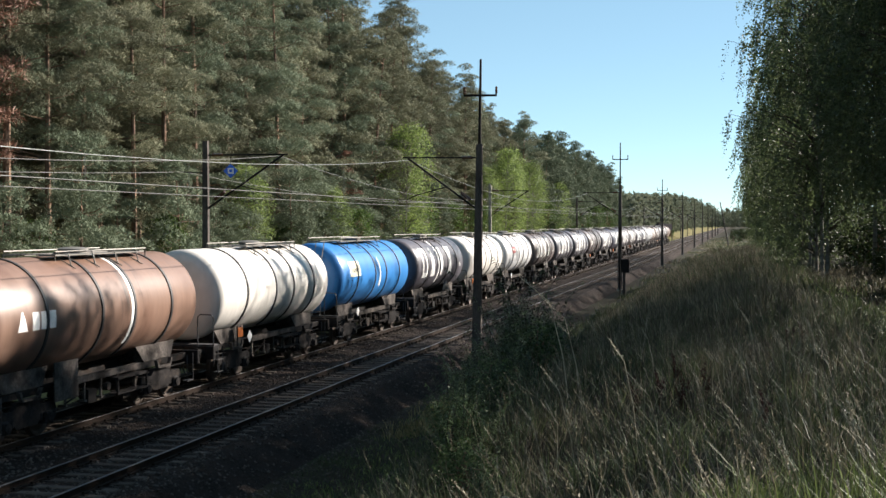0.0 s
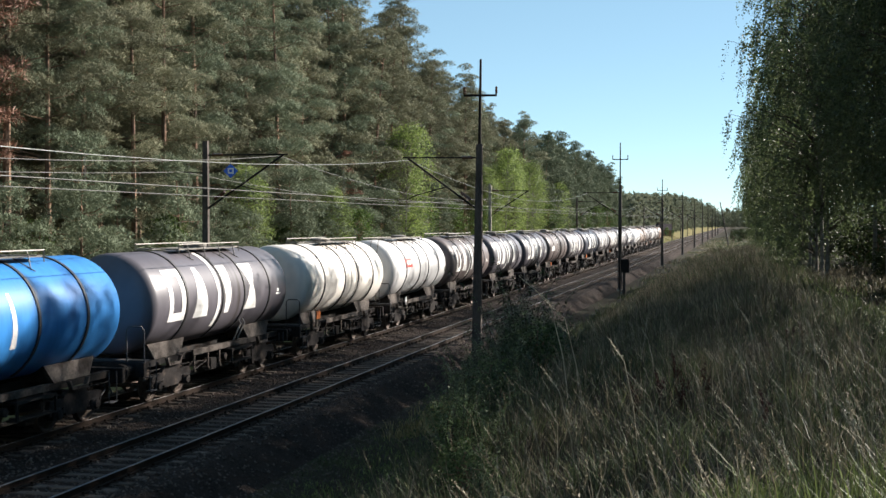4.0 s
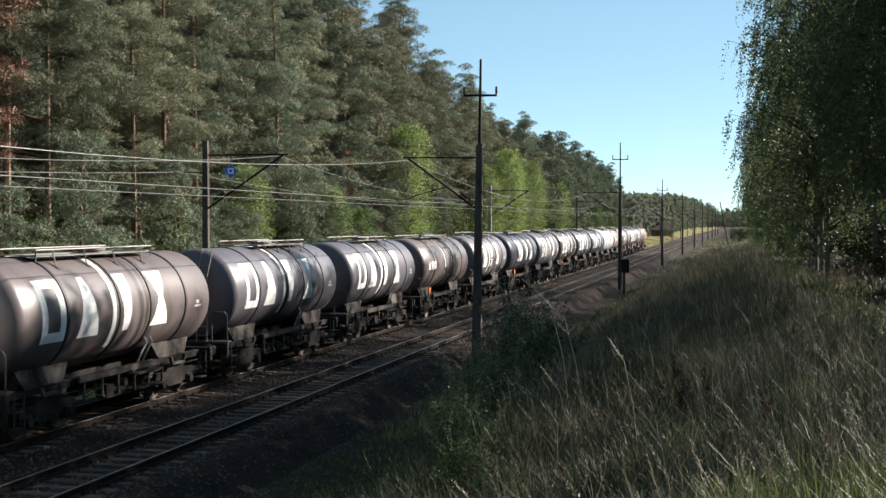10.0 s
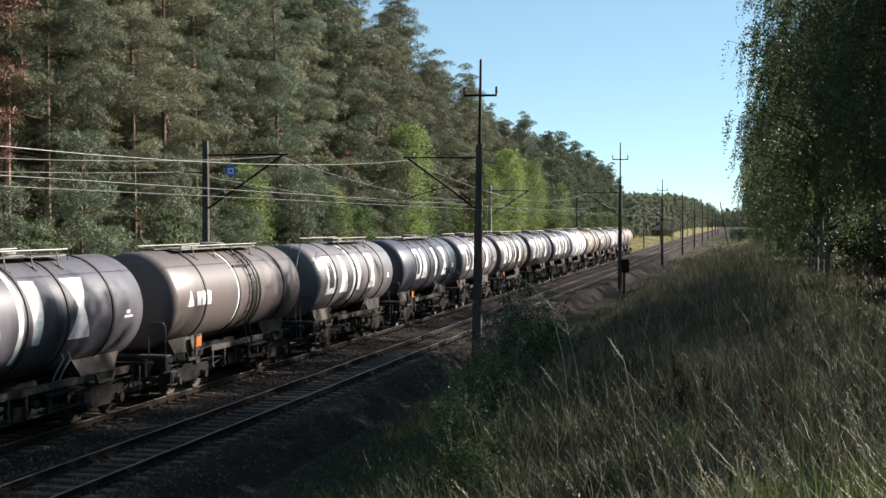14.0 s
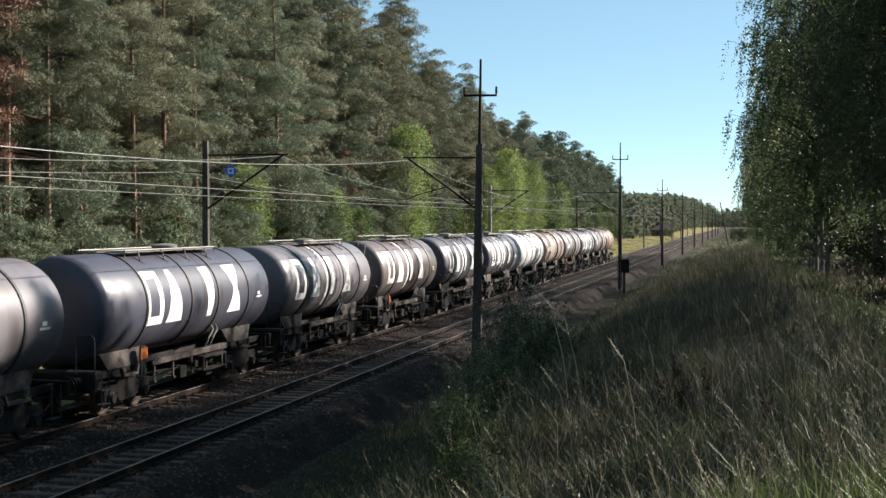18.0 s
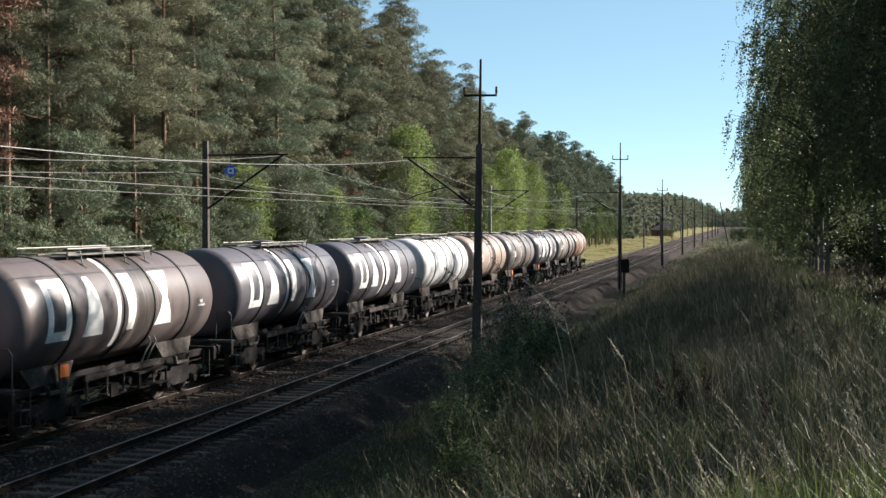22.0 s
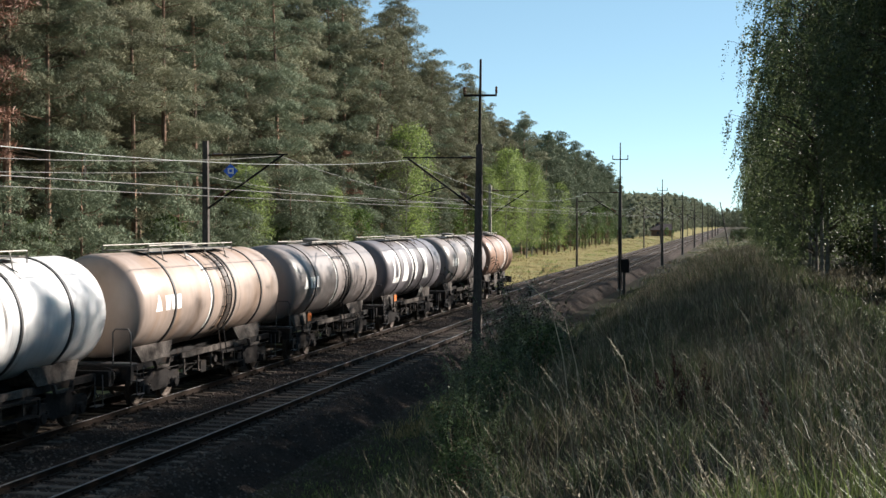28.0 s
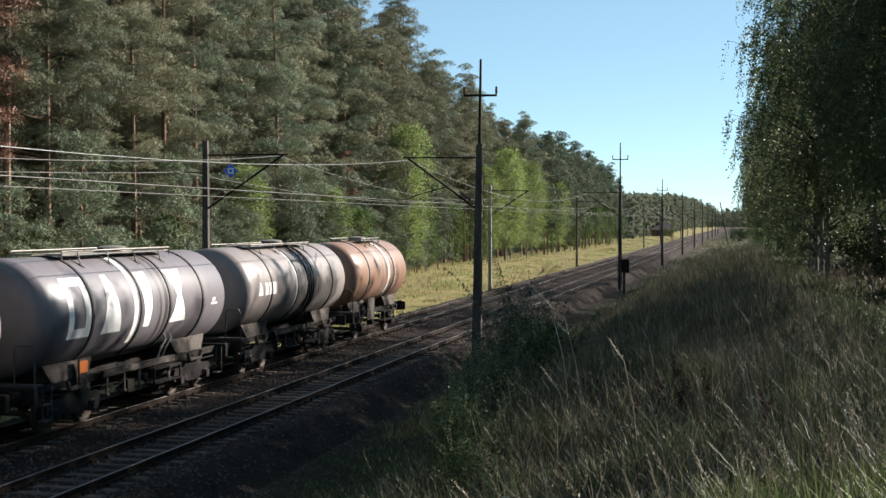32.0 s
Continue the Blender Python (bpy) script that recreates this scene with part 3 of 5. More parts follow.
def side_frame(x):
    out = [(-1.28, 0.62), (-1.2, 0.80), (-0.62, 0.80), (-0.42, 0.98), (0.42, 0.98), (0.62, 0.80), (1.2, 0.80), (1.28, 0.62), (1.1, 0.56), (0.68, 0.58), (0.45, 0.36), (-0.45, 0.36), (-0.68, 0.58), (-1.1, 0.56)]
    return Mesh().plate(out, x - 0.06, x + 0.06).data("side_frame", M["steel_grime"])


def coil(x, y):
    return Mesh().turned([(0.42, 0.0)] + [(0.42 + 0.02 * i, 0.085 if i % 2 else 0.065) for i in range(11)] + [(0.62, 0.0)], 10, (x, y, 0), "z").data("spring", M["steel_grime"])


WHEELS = []


def bogie(wagon, y):
    b = part("bogie", kept("bolster", lambda: Mesh().box(-1.05, 1.05, -0.22, 0.22, 0.5, 0.92, 0.03).data("bogie", M["steel_dark"])), wagon, pose(0, y, 0))
    for s in (-1, 1):
        part("side_frame", kept(("side", s), lambda: side_frame(s * 1.02)), b)
    for wy in (-0.9, 0.9):
        WHEELS.append((part("wheelset", kept("wheelset", wheelset), b, pose(0, wy, 0.46)), wy))
        for s in (-1, 1):
            part("axle_box", kept(("axle", s), lambda: Mesh().box(s * 1.0 - 0.13, s * 1.0 + 0.13, -0.17, 0.17, 0.32, 0.62, 0.04).turned([(s * 1.13, 0.13), (s * 1.18, 0.12), (s * 1.19, 0.0)], 14, (0, 0, 0.46), "x").data("axle_box", M["steel_grime"])), b, pose(0, wy, 0))
            for k in (-0.3, 0.3):
                part("spring", kept(("coil", s), lambda: coil(s * 1.02, 0)), b, pose(0, wy + k, 0))
    return b


def buffer(x, end):
    return Mesh().turned([(end * -0.62, 0.0), (end * -0.62, 0.13), (end * -0.3, 0.13), (end * -0.3, 0.09), (end * -0.06, 0.09), (end * -0.06, 0.225), (end * -0.02, 0.225), (0, 0.12), (0, 0)], 18, (x, 0, 1.05), "y").data("buffer", M["steel_dark"], True)


def loop_rail(x0, x1, y, z0, z1, r=0.02):
    return Mesh().tube([(x0, y, z0), (x0, y, z1 - 0.1), (x0 + (0.08 if x1 > x0 else -0.08), y, z1), (x1 - (0.08 if x1 > x0 else -0.08), y, z1), (x1, y, z1 - 0.1), (x1, y, z0)], r, 6).data("handrail", M["galv_dull"])


def tank_wagon(colour, cyl, label, marks="", platform=1, seed=0, two_axle=False, end_room=1.15):
    """A tank wagon in its own space: rail level at z = 0, the leading end towards -y."""
    rnd = random.Random(seed)
    w = tagged(new("tank_wagon"), label, "tank wagon", "wagons of the train")
    h, e = cyl / 2, cyl / 2 + end_room
    pk = (colour, cyl)
    tank = part("tank", kept(("shell", *pk), lambda: shell(cyl, PAINT[colour])), w, label=PAINT[colour].name.replace("_", " "))
    for f in ((-0.315, -0.055, 0.12, 0.34) if not two_axle else (-0.3, 0.22)):
        part("band", kept(("band", f, cyl), lambda: hoop(f * cyl, 0.095, 0.03, M["band"])), tank, label="dark steel hoop")
    if "stripe" in marks:
        at_ = 0.11 if "sideplate" in marks else -0.06 if "sideladder" in marks else -0.085
        part("stripe", kept(("stripe", cyl, at_), lambda: hoop(at_ * cyl, 0.2, 0.006, M["white"], -40, 215)), tank, label="white painted stripe")
    if "emblem" in marks:
        for i, f in enumerate((-0.32, -0.2, 0.013, 0.186) if cyl > 10.5 else (-0.43, -0.262, -0.075, 0.12)):
            part("emblem_shape", kept(("emblem", i, cyl), lambda: emblem(i, f * cyl)), tank, label="large white painted shape")
        part("data_panel", kept(("data", cyl), lambda: stroke(stroke(Mesh(), bar(0.4 * cyl, 0.4 * cyl + 0.45, -0.2, -0.14), k=2), bar(0.41 * cyl, 0.41 * cyl + 0.2, -0.1, 0.0), k=2).data("data_panel", M["white"])), tank, label="small white marks")
    if "mark" in marks:
        lead = -0.44 if "side" in marks else -0.34
        part("trade_mark", kept(("mark", cyl, lead), lambda: small_mark(lead * cyl, -0.18)), tank, label="small white mark")
    if "redbox" in marks:
        part("logo_panel", stroke(Mesh(), bar(-0.33 * cyl, -0.33 * cyl + 1.25, 0.1, 0.55), k=4).data("logo_panel", M["red"]), tank, label="red logo panel")
        me = Mesh()
        for i in range(5):
            stroke(me, bar(-0.33 * cyl + 0.12 + 0.22 * i, -0.33 * cyl + 0.23 + 0.22 * i, 0.22, 0.43), 0.011, 3)
        part("logo_bars", me.data("logo_bars", M["white"]), tank, label="white bars")
    if "creambox" in marks:
        part("logo_panel", stroke(Mesh(), bar(-0.42 * cyl, -0.42 * cyl + 1.45, 0.02, 0.68), k=4).data("logo_panel", M["cream"]), tank, label="cream logo panel")
        me = Mesh()
        for i in range(5):
            stroke(me, bar(-0.42 * cyl + 0.3 + 0.2 * i, -0.42 * cyl + 0.38 + 0.2 * i, 0.2, 0.38), 0.011, 3)
        part("logo_bars", me.data("logo_bars", M["black"]), tank, label="dark bars")
        part("swoosh", stroke(Mesh(), ((0.12, -0.55), (0.34, -0.55), (0.2, 0.75), (0.1, 0.75))).data("swoosh", M["white"]), tank, label="white curved stroke")
    # saddles and side plates
    for s in (-1, 1):
        y = s * (h - 1.55) if not two_axle else s * (h - 1.2)
        part("saddle", kept(("saddle", y), lambda: Mesh().add(
            [(sx * 0.97, y + q * 0.85, 1.21) for sx in (-1, 1) for q in (-1, 1)] + [(sx * 0.90, y + q * 1.2, 1.66) for sx in (-1, 1) for q in (-1, 1)],
            [(0, 2, 3, 1), (4, 5, 7, 6), (0, 1, 5, 4), (2, 6, 7, 3), (0, 4, 6, 2), (1, 3, 7, 5)]).data("saddle", M["saddle"])), w, label="dusty beige saddle plate")
        part("side_bracket", kept("sbracket", lambda: Mesh().plate([(-0.5, 1.22), (-0.38, 0.98), (0.38, 0.98), (0.5, 1.22), (0.42, 1.22), (0.33, 1.05), (-0.33, 1.05), (-0.42, 1.22)], 1.1, 1.2).data("side_bracket", M["saddle"])), w, pose(0, y, 0), "dusty bent bracket")
    if not two_axle:
        reach = h - 2.9
        part("side_sill", kept(("sidesill", reach), lambda: Mesh().box(1.08, 1.15, -reach, reach, 1.1, 1.24, 0.01).box(1.02, 1.15, -reach, reach, 1.241, 1.262).data("side_sill", M["saddle"])), w, label="dusty beige side sill")
        for k in range(5):
            part("hanger", kept("hanger", lambda: Mesh().box(1.05, 1.1, -0.035, 0.035, 0.62, 1.12).box(0.9, 1.13, -0.06, 0.06, 0.58, 0.63).data("hanger", M["saddle"])), w, pose(0, -reach + 0.25 + k * (2 * reach - 0.5) / 4 + rnd.uniform(-0.12, 0.12), 0))
        part("air_reservoir", kept("reservoir", lambda: Mesh().turned([(-0.6, 0.0), (-0.58, 0.12), (-0.5, 0.19), (0.5, 0.19), (0.58, 0.12), (0.6, 0.0)], 14, (0.7, 1.6, 0.82), "y").data("air_reservoir", M["steel_grime"], True)), w)
        part("brake_pipe", kept(("bpipe", e), lambda: Mesh().tube([(0.98, -e + 0.9, 0.92), (0.98, -2.0, 0.88), (0.98, 0, 0.78), (0.98, 2.0, 0.88), (0.98, e - 0.9, 0.92)], 0.02, 6).data("brake_pipe", M["steel_dark"])), w)
        if "emblem" in marks:
            for k in (0.0, 0.32):
                part("vent_pipe", kept("ventpipe", lambda: Mesh().tube([(1.2, 0.25, 1.95), (1.3, 0.2, 1.8), (1.26, -0.05, 1.55), (1.17, -0.1, 1.3)], 0.028, 6).data("vent_pipe", M["galv"])), w, pose(0, 1.0 + k, 0), "pale bent pipe")
        if seed in (5, 10, 15, 18):
            part("hand_wheel", kept("handwheel", lambda: Mesh().tube([(1.24, 0.24 * math.cos(a), 1.0 + 0.24 * math.sin(a)) for a in [i * math.pi / 9 for i in range(19)]], 0.022, 6, False).box(1.22, 1.25, -0.23, 0.23, 0.98, 1.02).box(1.22, 1.25, -0.02, 0.02, 0.78, 1.22).data("hand_wheel", M["saddle"])), w, pose(0, h - 2.45, 0), "rusty hand brake wheel")
    # underframe
    for s in (-1, 1):
        part("solebar", kept(("sole", s, cyl), lambda: Mesh().box(s * 0.86 - 0.08, s * 0.86 + 0.08, -e + 0.62, e - 0.62, 1.02, 1.2, 0.015).data("solebar", M["steel_dark"])), w)
        part("end_beam", kept(("endbeam", s, e), lambda: Mesh().box(-1.3, 1.3, s * (e - 0.62) - 0.09, s * (e - 0.62) + 0.09, 0.86, 1.26, 0.02).data("end_beam", M["steel_dark"])), w)
        part("coupling", kept(("coupling", s), lambda: Mesh().tube([(0, -0.55 * s, 1.04), (0, -0.1 * s, 1.04), (0, 0.02 * s, 0.9), (0.0, -0.1 * s, 0.72)], [0.05, 0.05, 0.045, 0.04], 8).data("coupling", M["steel_dark"])), w, pose(0, s * e, 0))
        for sx in (-0.875, 0.875):
            part("buffer", kept(("buffer", s, sx), lambda: buffer(sx, s)), w, pose(0, s * e, 0))
        part("brake_hose", kept(("hose", s), lambda: Mesh().tube([(0.45, -0.55 * s, 0.95), (0.46, -0.2 * s, 0.9), (0.47, -0.12 * s, 0.6), (0.45, -0.3 * s, 0.45)], 0.025, 6).data("brake_hose", M["black"])), w, pose(0, s * e, 0))
    part("centre_sill", kept(("sill", cyl), lambda: Mesh().box(-0.25, 0.25, -e + 0.7, e - 0.7, 0.95, 1.3).data("centre_sill", M["steel_dark"])), w)
    # walking gear
    if two_axle:
        for wy in (-h * 0.62, h * 0.62):
            part("axle_guard", Mesh().plate([(-0.5, 1.0), (-0.2, 0.35), (0.2, 0.35), (0.5, 1.0)], 0.95, 1.0).data("axle_guard", M["steel_dark"]), w, pose(0, wy, 0))
            part("leaf_spring", Mesh().tube([(1.02, -0.6, 0.86), (1.02, 0, 0.66), (1.02, 0.6, 0.86)], [0.03, 0.07, 0.03], 6).data("leaf_spring", M["steel_grime"]), w, pose(0, wy, 0))
            b = part("axle_box", Mesh().box(0.9, 1.16, -0.18, 0.18, 0.34, 0.62, 0.04).data("axle_box", M["steel_grime"]), w, pose(0, wy, 0))
            WHEELS.append((part("wheelset", kept("wheelset", wheelset), b, pose(0, 0.0, 0.46)), 0.0))
    else:
        for s in (-1, 1):
            bogie(w, s * (h - 1.55))
    # brake gear and outlet in the middle
    part("brake_cylinder", kept("brakecyl", lambda: Mesh().turned([(-0.45, 0.0), (-0.45, 0.17), (0.2, 0.17), (0.28, 0.06), (0.6, 0.05), (0.6, 0)], 14, (0.55, -1.0, 0.8), "y").data("brake_cylinder", M["steel_dark"], True)), w)
    part("outlet_valve", kept("outlet", lambda: Mesh().tube([(0, 0.2, 1.4), (0, 0.2, 0.85)], 0.13, 10).tube([(-1.15, 0.2, 0.85), (1.15, 0.2, 0.85)], 0.075, 10).turned([(1.1, 0.11), (1.2, 0.11), (1.2, 0.0)], 12, (0, 0.2, 0.85), "x").data("outlet_valve", M["steel_grime"])), w)
    part("step", kept("midstep", lambda: Mesh().box(0.95, 1.3, 0.5, 2.2, 0.98, 1.04).box(1.25, 1.3, 0.5, 0.56, 0.6, 1.0).box(1.25, 1.3, 2.14, 2.2, 0.6, 1.0).box(1.0, 1.3, 0.5, 2.2, 0.58, 0.62).data("step", M["steel_grime"])), w)
    part("brake_rigging", kept("rigging", lambda: Mesh().tube([(0.5, -2.6, 0.7), (0.5, 2.6, 0.7)], 0.03, 6).tube([(0.95, -1.6, 0.62), (0.95, -0.5, 0.85)], 0.025, 6).box(0.8, 1.05, -0.6, -0.2, 0.5, 0.85).box(0.9, 1.12, 1.1, 1.5, 0.4, 0.6).data("brake_rigging", M["steel_dark"])), w)
    # top platform, manhole and end ladder
    if platform:
        y0, y1 = rnd.choice(((-2.2, 2.4), (-1.6, 3.2), (-3.4, 2.6)))
        if two_axle:
            y0, y1 = -1.2, 1.6
        top = ZC + R
        part("manhole", kept("manhole", lambda: Mesh().turned([(0.0, 0.36), (0.12, 0.36), (0.14, 0.4), (0.19, 0.4), (0.23, 0.3), (0.25, 0.0)], 20, (0, 0, top - 0.03), "z").data("manhole", M["galv"], True)), tank, pose(0, 0.5, 0))
        wk = part("walkway", kept(("walk", y0, y1), lambda: Mesh().box(0.28, 0.7, y0, y1, top + 0.02, top + 0.05).box(-0.7, -0.28, y0, y1, top + 0.02, top + 0.05).box(-0.7, 0.7, y0, y0 + 0.3, top + 0.051, top + 0.07).box(-0.7, 0.7, y1 - 0.3, y1, top + 0.051, top + 0.07).data("walkway", M["galv"])), w, label="galvanised top walkway")
        lift = rnd.choice((0.08, 0.13, 0.19))
        part("handrail", kept(("hr", y0, y1, lift), lambda: Mesh().tube([(0.72, y0, top - 0.1), (0.72, y0, top + lift), (0.72, (y0 + y1) / 2, top + lift), (0.72, y1, top + lift), (0.72, y1, top - 0.1)], 0.02, 6).tube([(-0.72, y0, top - 0.1), (-0.72, y0, top + lift), (-0.72, y1, top + lift), (-0.72, y1, top - 0.1)], 0.02, 6).data("handrail", M["galv"])), wk)
        for k in range(4):
            yy = y0 + (y1 - y0) * (k + 0.5) / 4
            part("bracket", kept(("brk", lift), lambda: Mesh().tube([(0.85, 0, top - 0.34), (0.72, 0, top + lift)], 0.018, 5).tube([(0.95, 0, top - 0.3), (0.3, 0, top + 0.03)], 0.014, 5).data("bracket", M["galv"])), wk, pose(0, yy, 0))
    if seed in (2, 5, 7, 10, 13):
        part("ladder", kept(("ladder", cyl), lambda: ladder(-h - 0.62)), w, label="galvanised end ladder")
    part("end_platform", kept(("eplat", e), lambda: Mesh().box(-1.25, 1.25, -e + 0.62, -e + 1.0, 1.27, 1.31).data("end_platform", M["galv_dull"])), w)
    for x0, x1 in ((1.28, 0.75), (-1.28, -0.75)):
        part("handrail", kept(("end", x0, e), lambda: loop_rail(x0, x1, -e + 0.58, 0.75, 2.25)), w)
    part("corner_step", kept(("cstep", e), lambda: Mesh().tube([(1.26, -e + 0.95, 1.2), (1.26, -e + 0.95, 0.42), (1.26, -e + 1.35, 0.42), (1.26, -e + 1.35, 1.2)], 0.018, 5).box(1.1, 1.28, -e + 0.95, -e + 1.35, 0.40, 0.43).box(1.1, 1.28, -e + 0.95, -e + 1.35, 0.78, 0.81).data("corner_step", M["galv_dull"])), w)
    part("corner_step", kept(("cstep2", e), lambda: Mesh().tube([(1.26, e - 0.95, 1.2), (1.26, e - 0.95, 0.42), (1.26, e - 1.35, 0.42), (1.26, e - 1.35, 1.2)], 0.018, 5).box(1.1, 1.28, e - 1.35, e - 0.95, 0.40, 0.43).data("corner_step", M["galv_dull"])), w)
    if "board" in marks:
        part("warning_board", kept("oboard", lambda: Mesh().box(1.16, 1.18, -3.35, -2.95, 1.35, 1.65).data("warning_board", M["orange"])), w, label="orange warning board")
        part("board_post", kept("obpost", lambda: Mesh().box(1.1, 1.15, -3.3, -3.0, 0.85, 1.7).data("board_post", M["saddle"])), w)
    if "diamond" in marks:
        part("placard", kept("placard", lambda: Mesh().add([(1.2, -2.4 + a, 1.3 + b) for a, b in ((-0.22, 0), (0, -0.22), (0.22, 0), (0, 0.22))] + [(1.19, -2.4 + a, 1.3 + b) for a, b in ((-0.22, 0), (0, -0.22), (0.22, 0), (0, 0.22))], [(0, 1, 2, 3), (7, 6, 5, 4), (0, 4, 5, 1), (1, 5, 6, 2), (2, 6, 7, 3), (3, 7, 4, 0)]).data("placard", M["white"])), w, label="white diamond placard")
    if "sideplate" in marks:
        part("side_plate", Mesh().box(1.2, 1.23, -0.25 * cyl, -0.25 * cyl + 1.1, 0.8, 1.75).data("side_plate", M["saddle"]), w, label="stained pale metal plate")
    if "sideladder" in marks:
        me = Mesh()
        for yy in (0.3, 0.7):
            me.tube([(R * math.cos(a) + 0.09 * math.cos(a), yy, ZC + (R + 0.09) * math.sin(a)) for a in [radians(80 - 13 * i) for i in range(10)]] + [(1.35, yy, 1.0)], 0.022, 6)
        for i in range(11):
            a = radians(78 - 11 * i)
            me.tube([((R + 0.09) * math.cos(a), yy, ZC + (R + 0.09) * math.sin(a)) for yy in (0.3, 0.7)], 0.014, 5)
        a = radians(36)
        me.tube([((R + 0.1) * math.cos(a), yy, ZC + (R + 0.1) * math.sin(a)) for yy in (-0.75, 0.75)], 0.022, 6)
        part("side_ladder", me.data("side_ladder", M["steel_dark"]), w, label="dark curved side ladder")
    return w


def ladder(y):
    me = Mesh()
    for x in (0.25, 0.6):
        me.tube([(x, y, 1.3), (x, y + 0.05, 3.4), (x, y + 0.5, 4.3)], 0.02, 6)
    for i in range(9):
        z = 1.5 + 0.28 * i
        yy = y + 0.05 * (z - 1.3) / 2.1 if z < 3.4 else y + 0.05 + 0.45 * (z - 3.4) / 0.9
        me.tube([(0.25, yy, z), (0.6, yy, z)], 0.014, 5)
    return me.data("ladder", M["galv"])


E2 = "emblem stripe"
TRAIN = [
    (1.031, 10.0, "brown", "rusty brown tank wagon with stained sides and a white stripe", "mark stripe sideplate"),
    (1.361, 10.0, "cream", "cream white tank wagon with dark hoops and rust streaks", "board diamond"),
    (1.690, 10.0, "blue", "bright blue tank wagon with a cream logo panel", "creambox diamond"),
    (2.022, 10.0, "grey", "weathered grey tank wagon with four large white shapes", E2),
    (2.358, 10.0, "cream", "cream white tank wagon with grimy lower sides", "board"),
    (2.690, 10.0, "white", "white tank wagon with a small red logo panel", "redbox diamond"),
    (3.021, 10.0, "taupe", "brownish grey tank wagon with four large white shapes", E2),
    (3.355, 10.0, "grey", "weathered grey tank wagon with four large white shapes", E2),
    (3.690, 10.0, "grey", "weathered grey tank wagon with four large white shapes", E2),
    (4.025, 10.1, "taupe", "brownish grey tank wagon with a dark curved side ladder", "mark stripe sideladder board"),
    (4.366, 10.1, "palegrey", "pale grey tank wagon with four large white shapes", E2),
    (4.727, 11.0, "navy", "dark blue-grey longer tank wagon with four large white shapes", "emblem board"),
    (5.055, 10.0, "palegrey", "pale grey tank wagon with four large white shapes", E2),
    (5.386, 10.0, "taupe", "brownish grey tank wagon with four large white shapes", E2 + " board"),
    (5.722, 10.0, "grey", "weathered grey tank wagon with four large white shapes", E2),
    (6.056, 10.0, "grey", "weathered grey tank wagon with four large white shapes", E2),
    (6.386, 10.0, "white", "dirty white tank wagon with dark streaks down its side", ""),
    (6.717, 10.0, "tan", "rust stained tan tank wagon with a small white mark", "mark stripe sideladder"),
    (7.046, 10.0, "mauve", "dusty grey-beige tank wagon with a small white mark", "mark stripe board sideladder"),
    (7.376, 10.0, "palegrey", "pale grey tank wagon with four large white shapes", E2 + " board"),
    (7.708, 10.0, "mauve", "dusty grey-beige tank wagon with a small white mark", "mark stripe sideladder"),
    (7.967, 7.6, "rust", "short rusty brown last tank wagon on two axles", "stripe sideplate"),
]
PER, SPEED, BACK = 37.0, 0.1965, 3.8
MOVING = []
for i, (u, cyl, colour, label, marks) in enumerate(TRAIN):
    wgn = tank_wagon(colour, cyl, label, marks, seed=i, two_axle=i == 21, end_room=1.14 if i < 21 else 0.98)
    MOVING.append((wgn, u, cyl))

# ---- trees and plants ----


def unit(v):
    return v / np.maximum(np.linalg.norm(v, axis=-1, keepdims=True), 1e-9)


def spikes(r, centres, n, length, width, up=0.3, away=None):
    """Tufts of thin pointed needles round each centre; away: the way in which each tuft grows."""
    k = len(centres) * n
    c = np.repeat(centres, n, 0) + r.normal(0, 0.10, (k, 3))
    if away is None:
        d = unit(r.normal(0, 1, (k, 3)) + (0, 0, up))
        face = r.normal(0, 1, (k, 3))
    else:
        o = np.repeat(away, n, 0)
        d = unit(o * 0.75 + (0, 0, up) + r.normal(0, 0.62, (k, 3)))
        face = o + (0, 0, 0.55) + r.normal(0, 0.42, (k, 3))
    side = unit(np.cross(d, face))
    ln, w = length * r.uniform(0.6, 1.2, (k, 1)), width * r.uniform(0.6, 1.2, (k, 1))
    v = np.stack([c - side * w, c + side * w, c + d * ln], 1).reshape(-1, 3)
    return v, np.arange(3 * k).reshape(-1, 3)


def leaves(r, centres, size, droop=0.0, away=None):
    """Small pointed four-cornered leaves, one at each centre."""
    k = len(centres)
    d = unit(r.normal(0, 1, (k, 3)) - (0, 0, droop))
    face = r.normal(0, 1, (k, 3)) if away is None else away * 0.9 + (0, 0, 0.5) + r.normal(0, 0.6, (k, 3))
    side = unit(np.cross(d, face))
    s = size * r.uniform(0.65, 1.3, (k, 1))
    v = np.stack([centres, centres + d * s * 0.55 + side * s * 0.36, centres + d * s * 1.1, centres + d * s * 0.55 - side * s * 0.36], 1).reshape(-1, 3)
    return v, np.arange(4 * k).reshape(-1, 4)


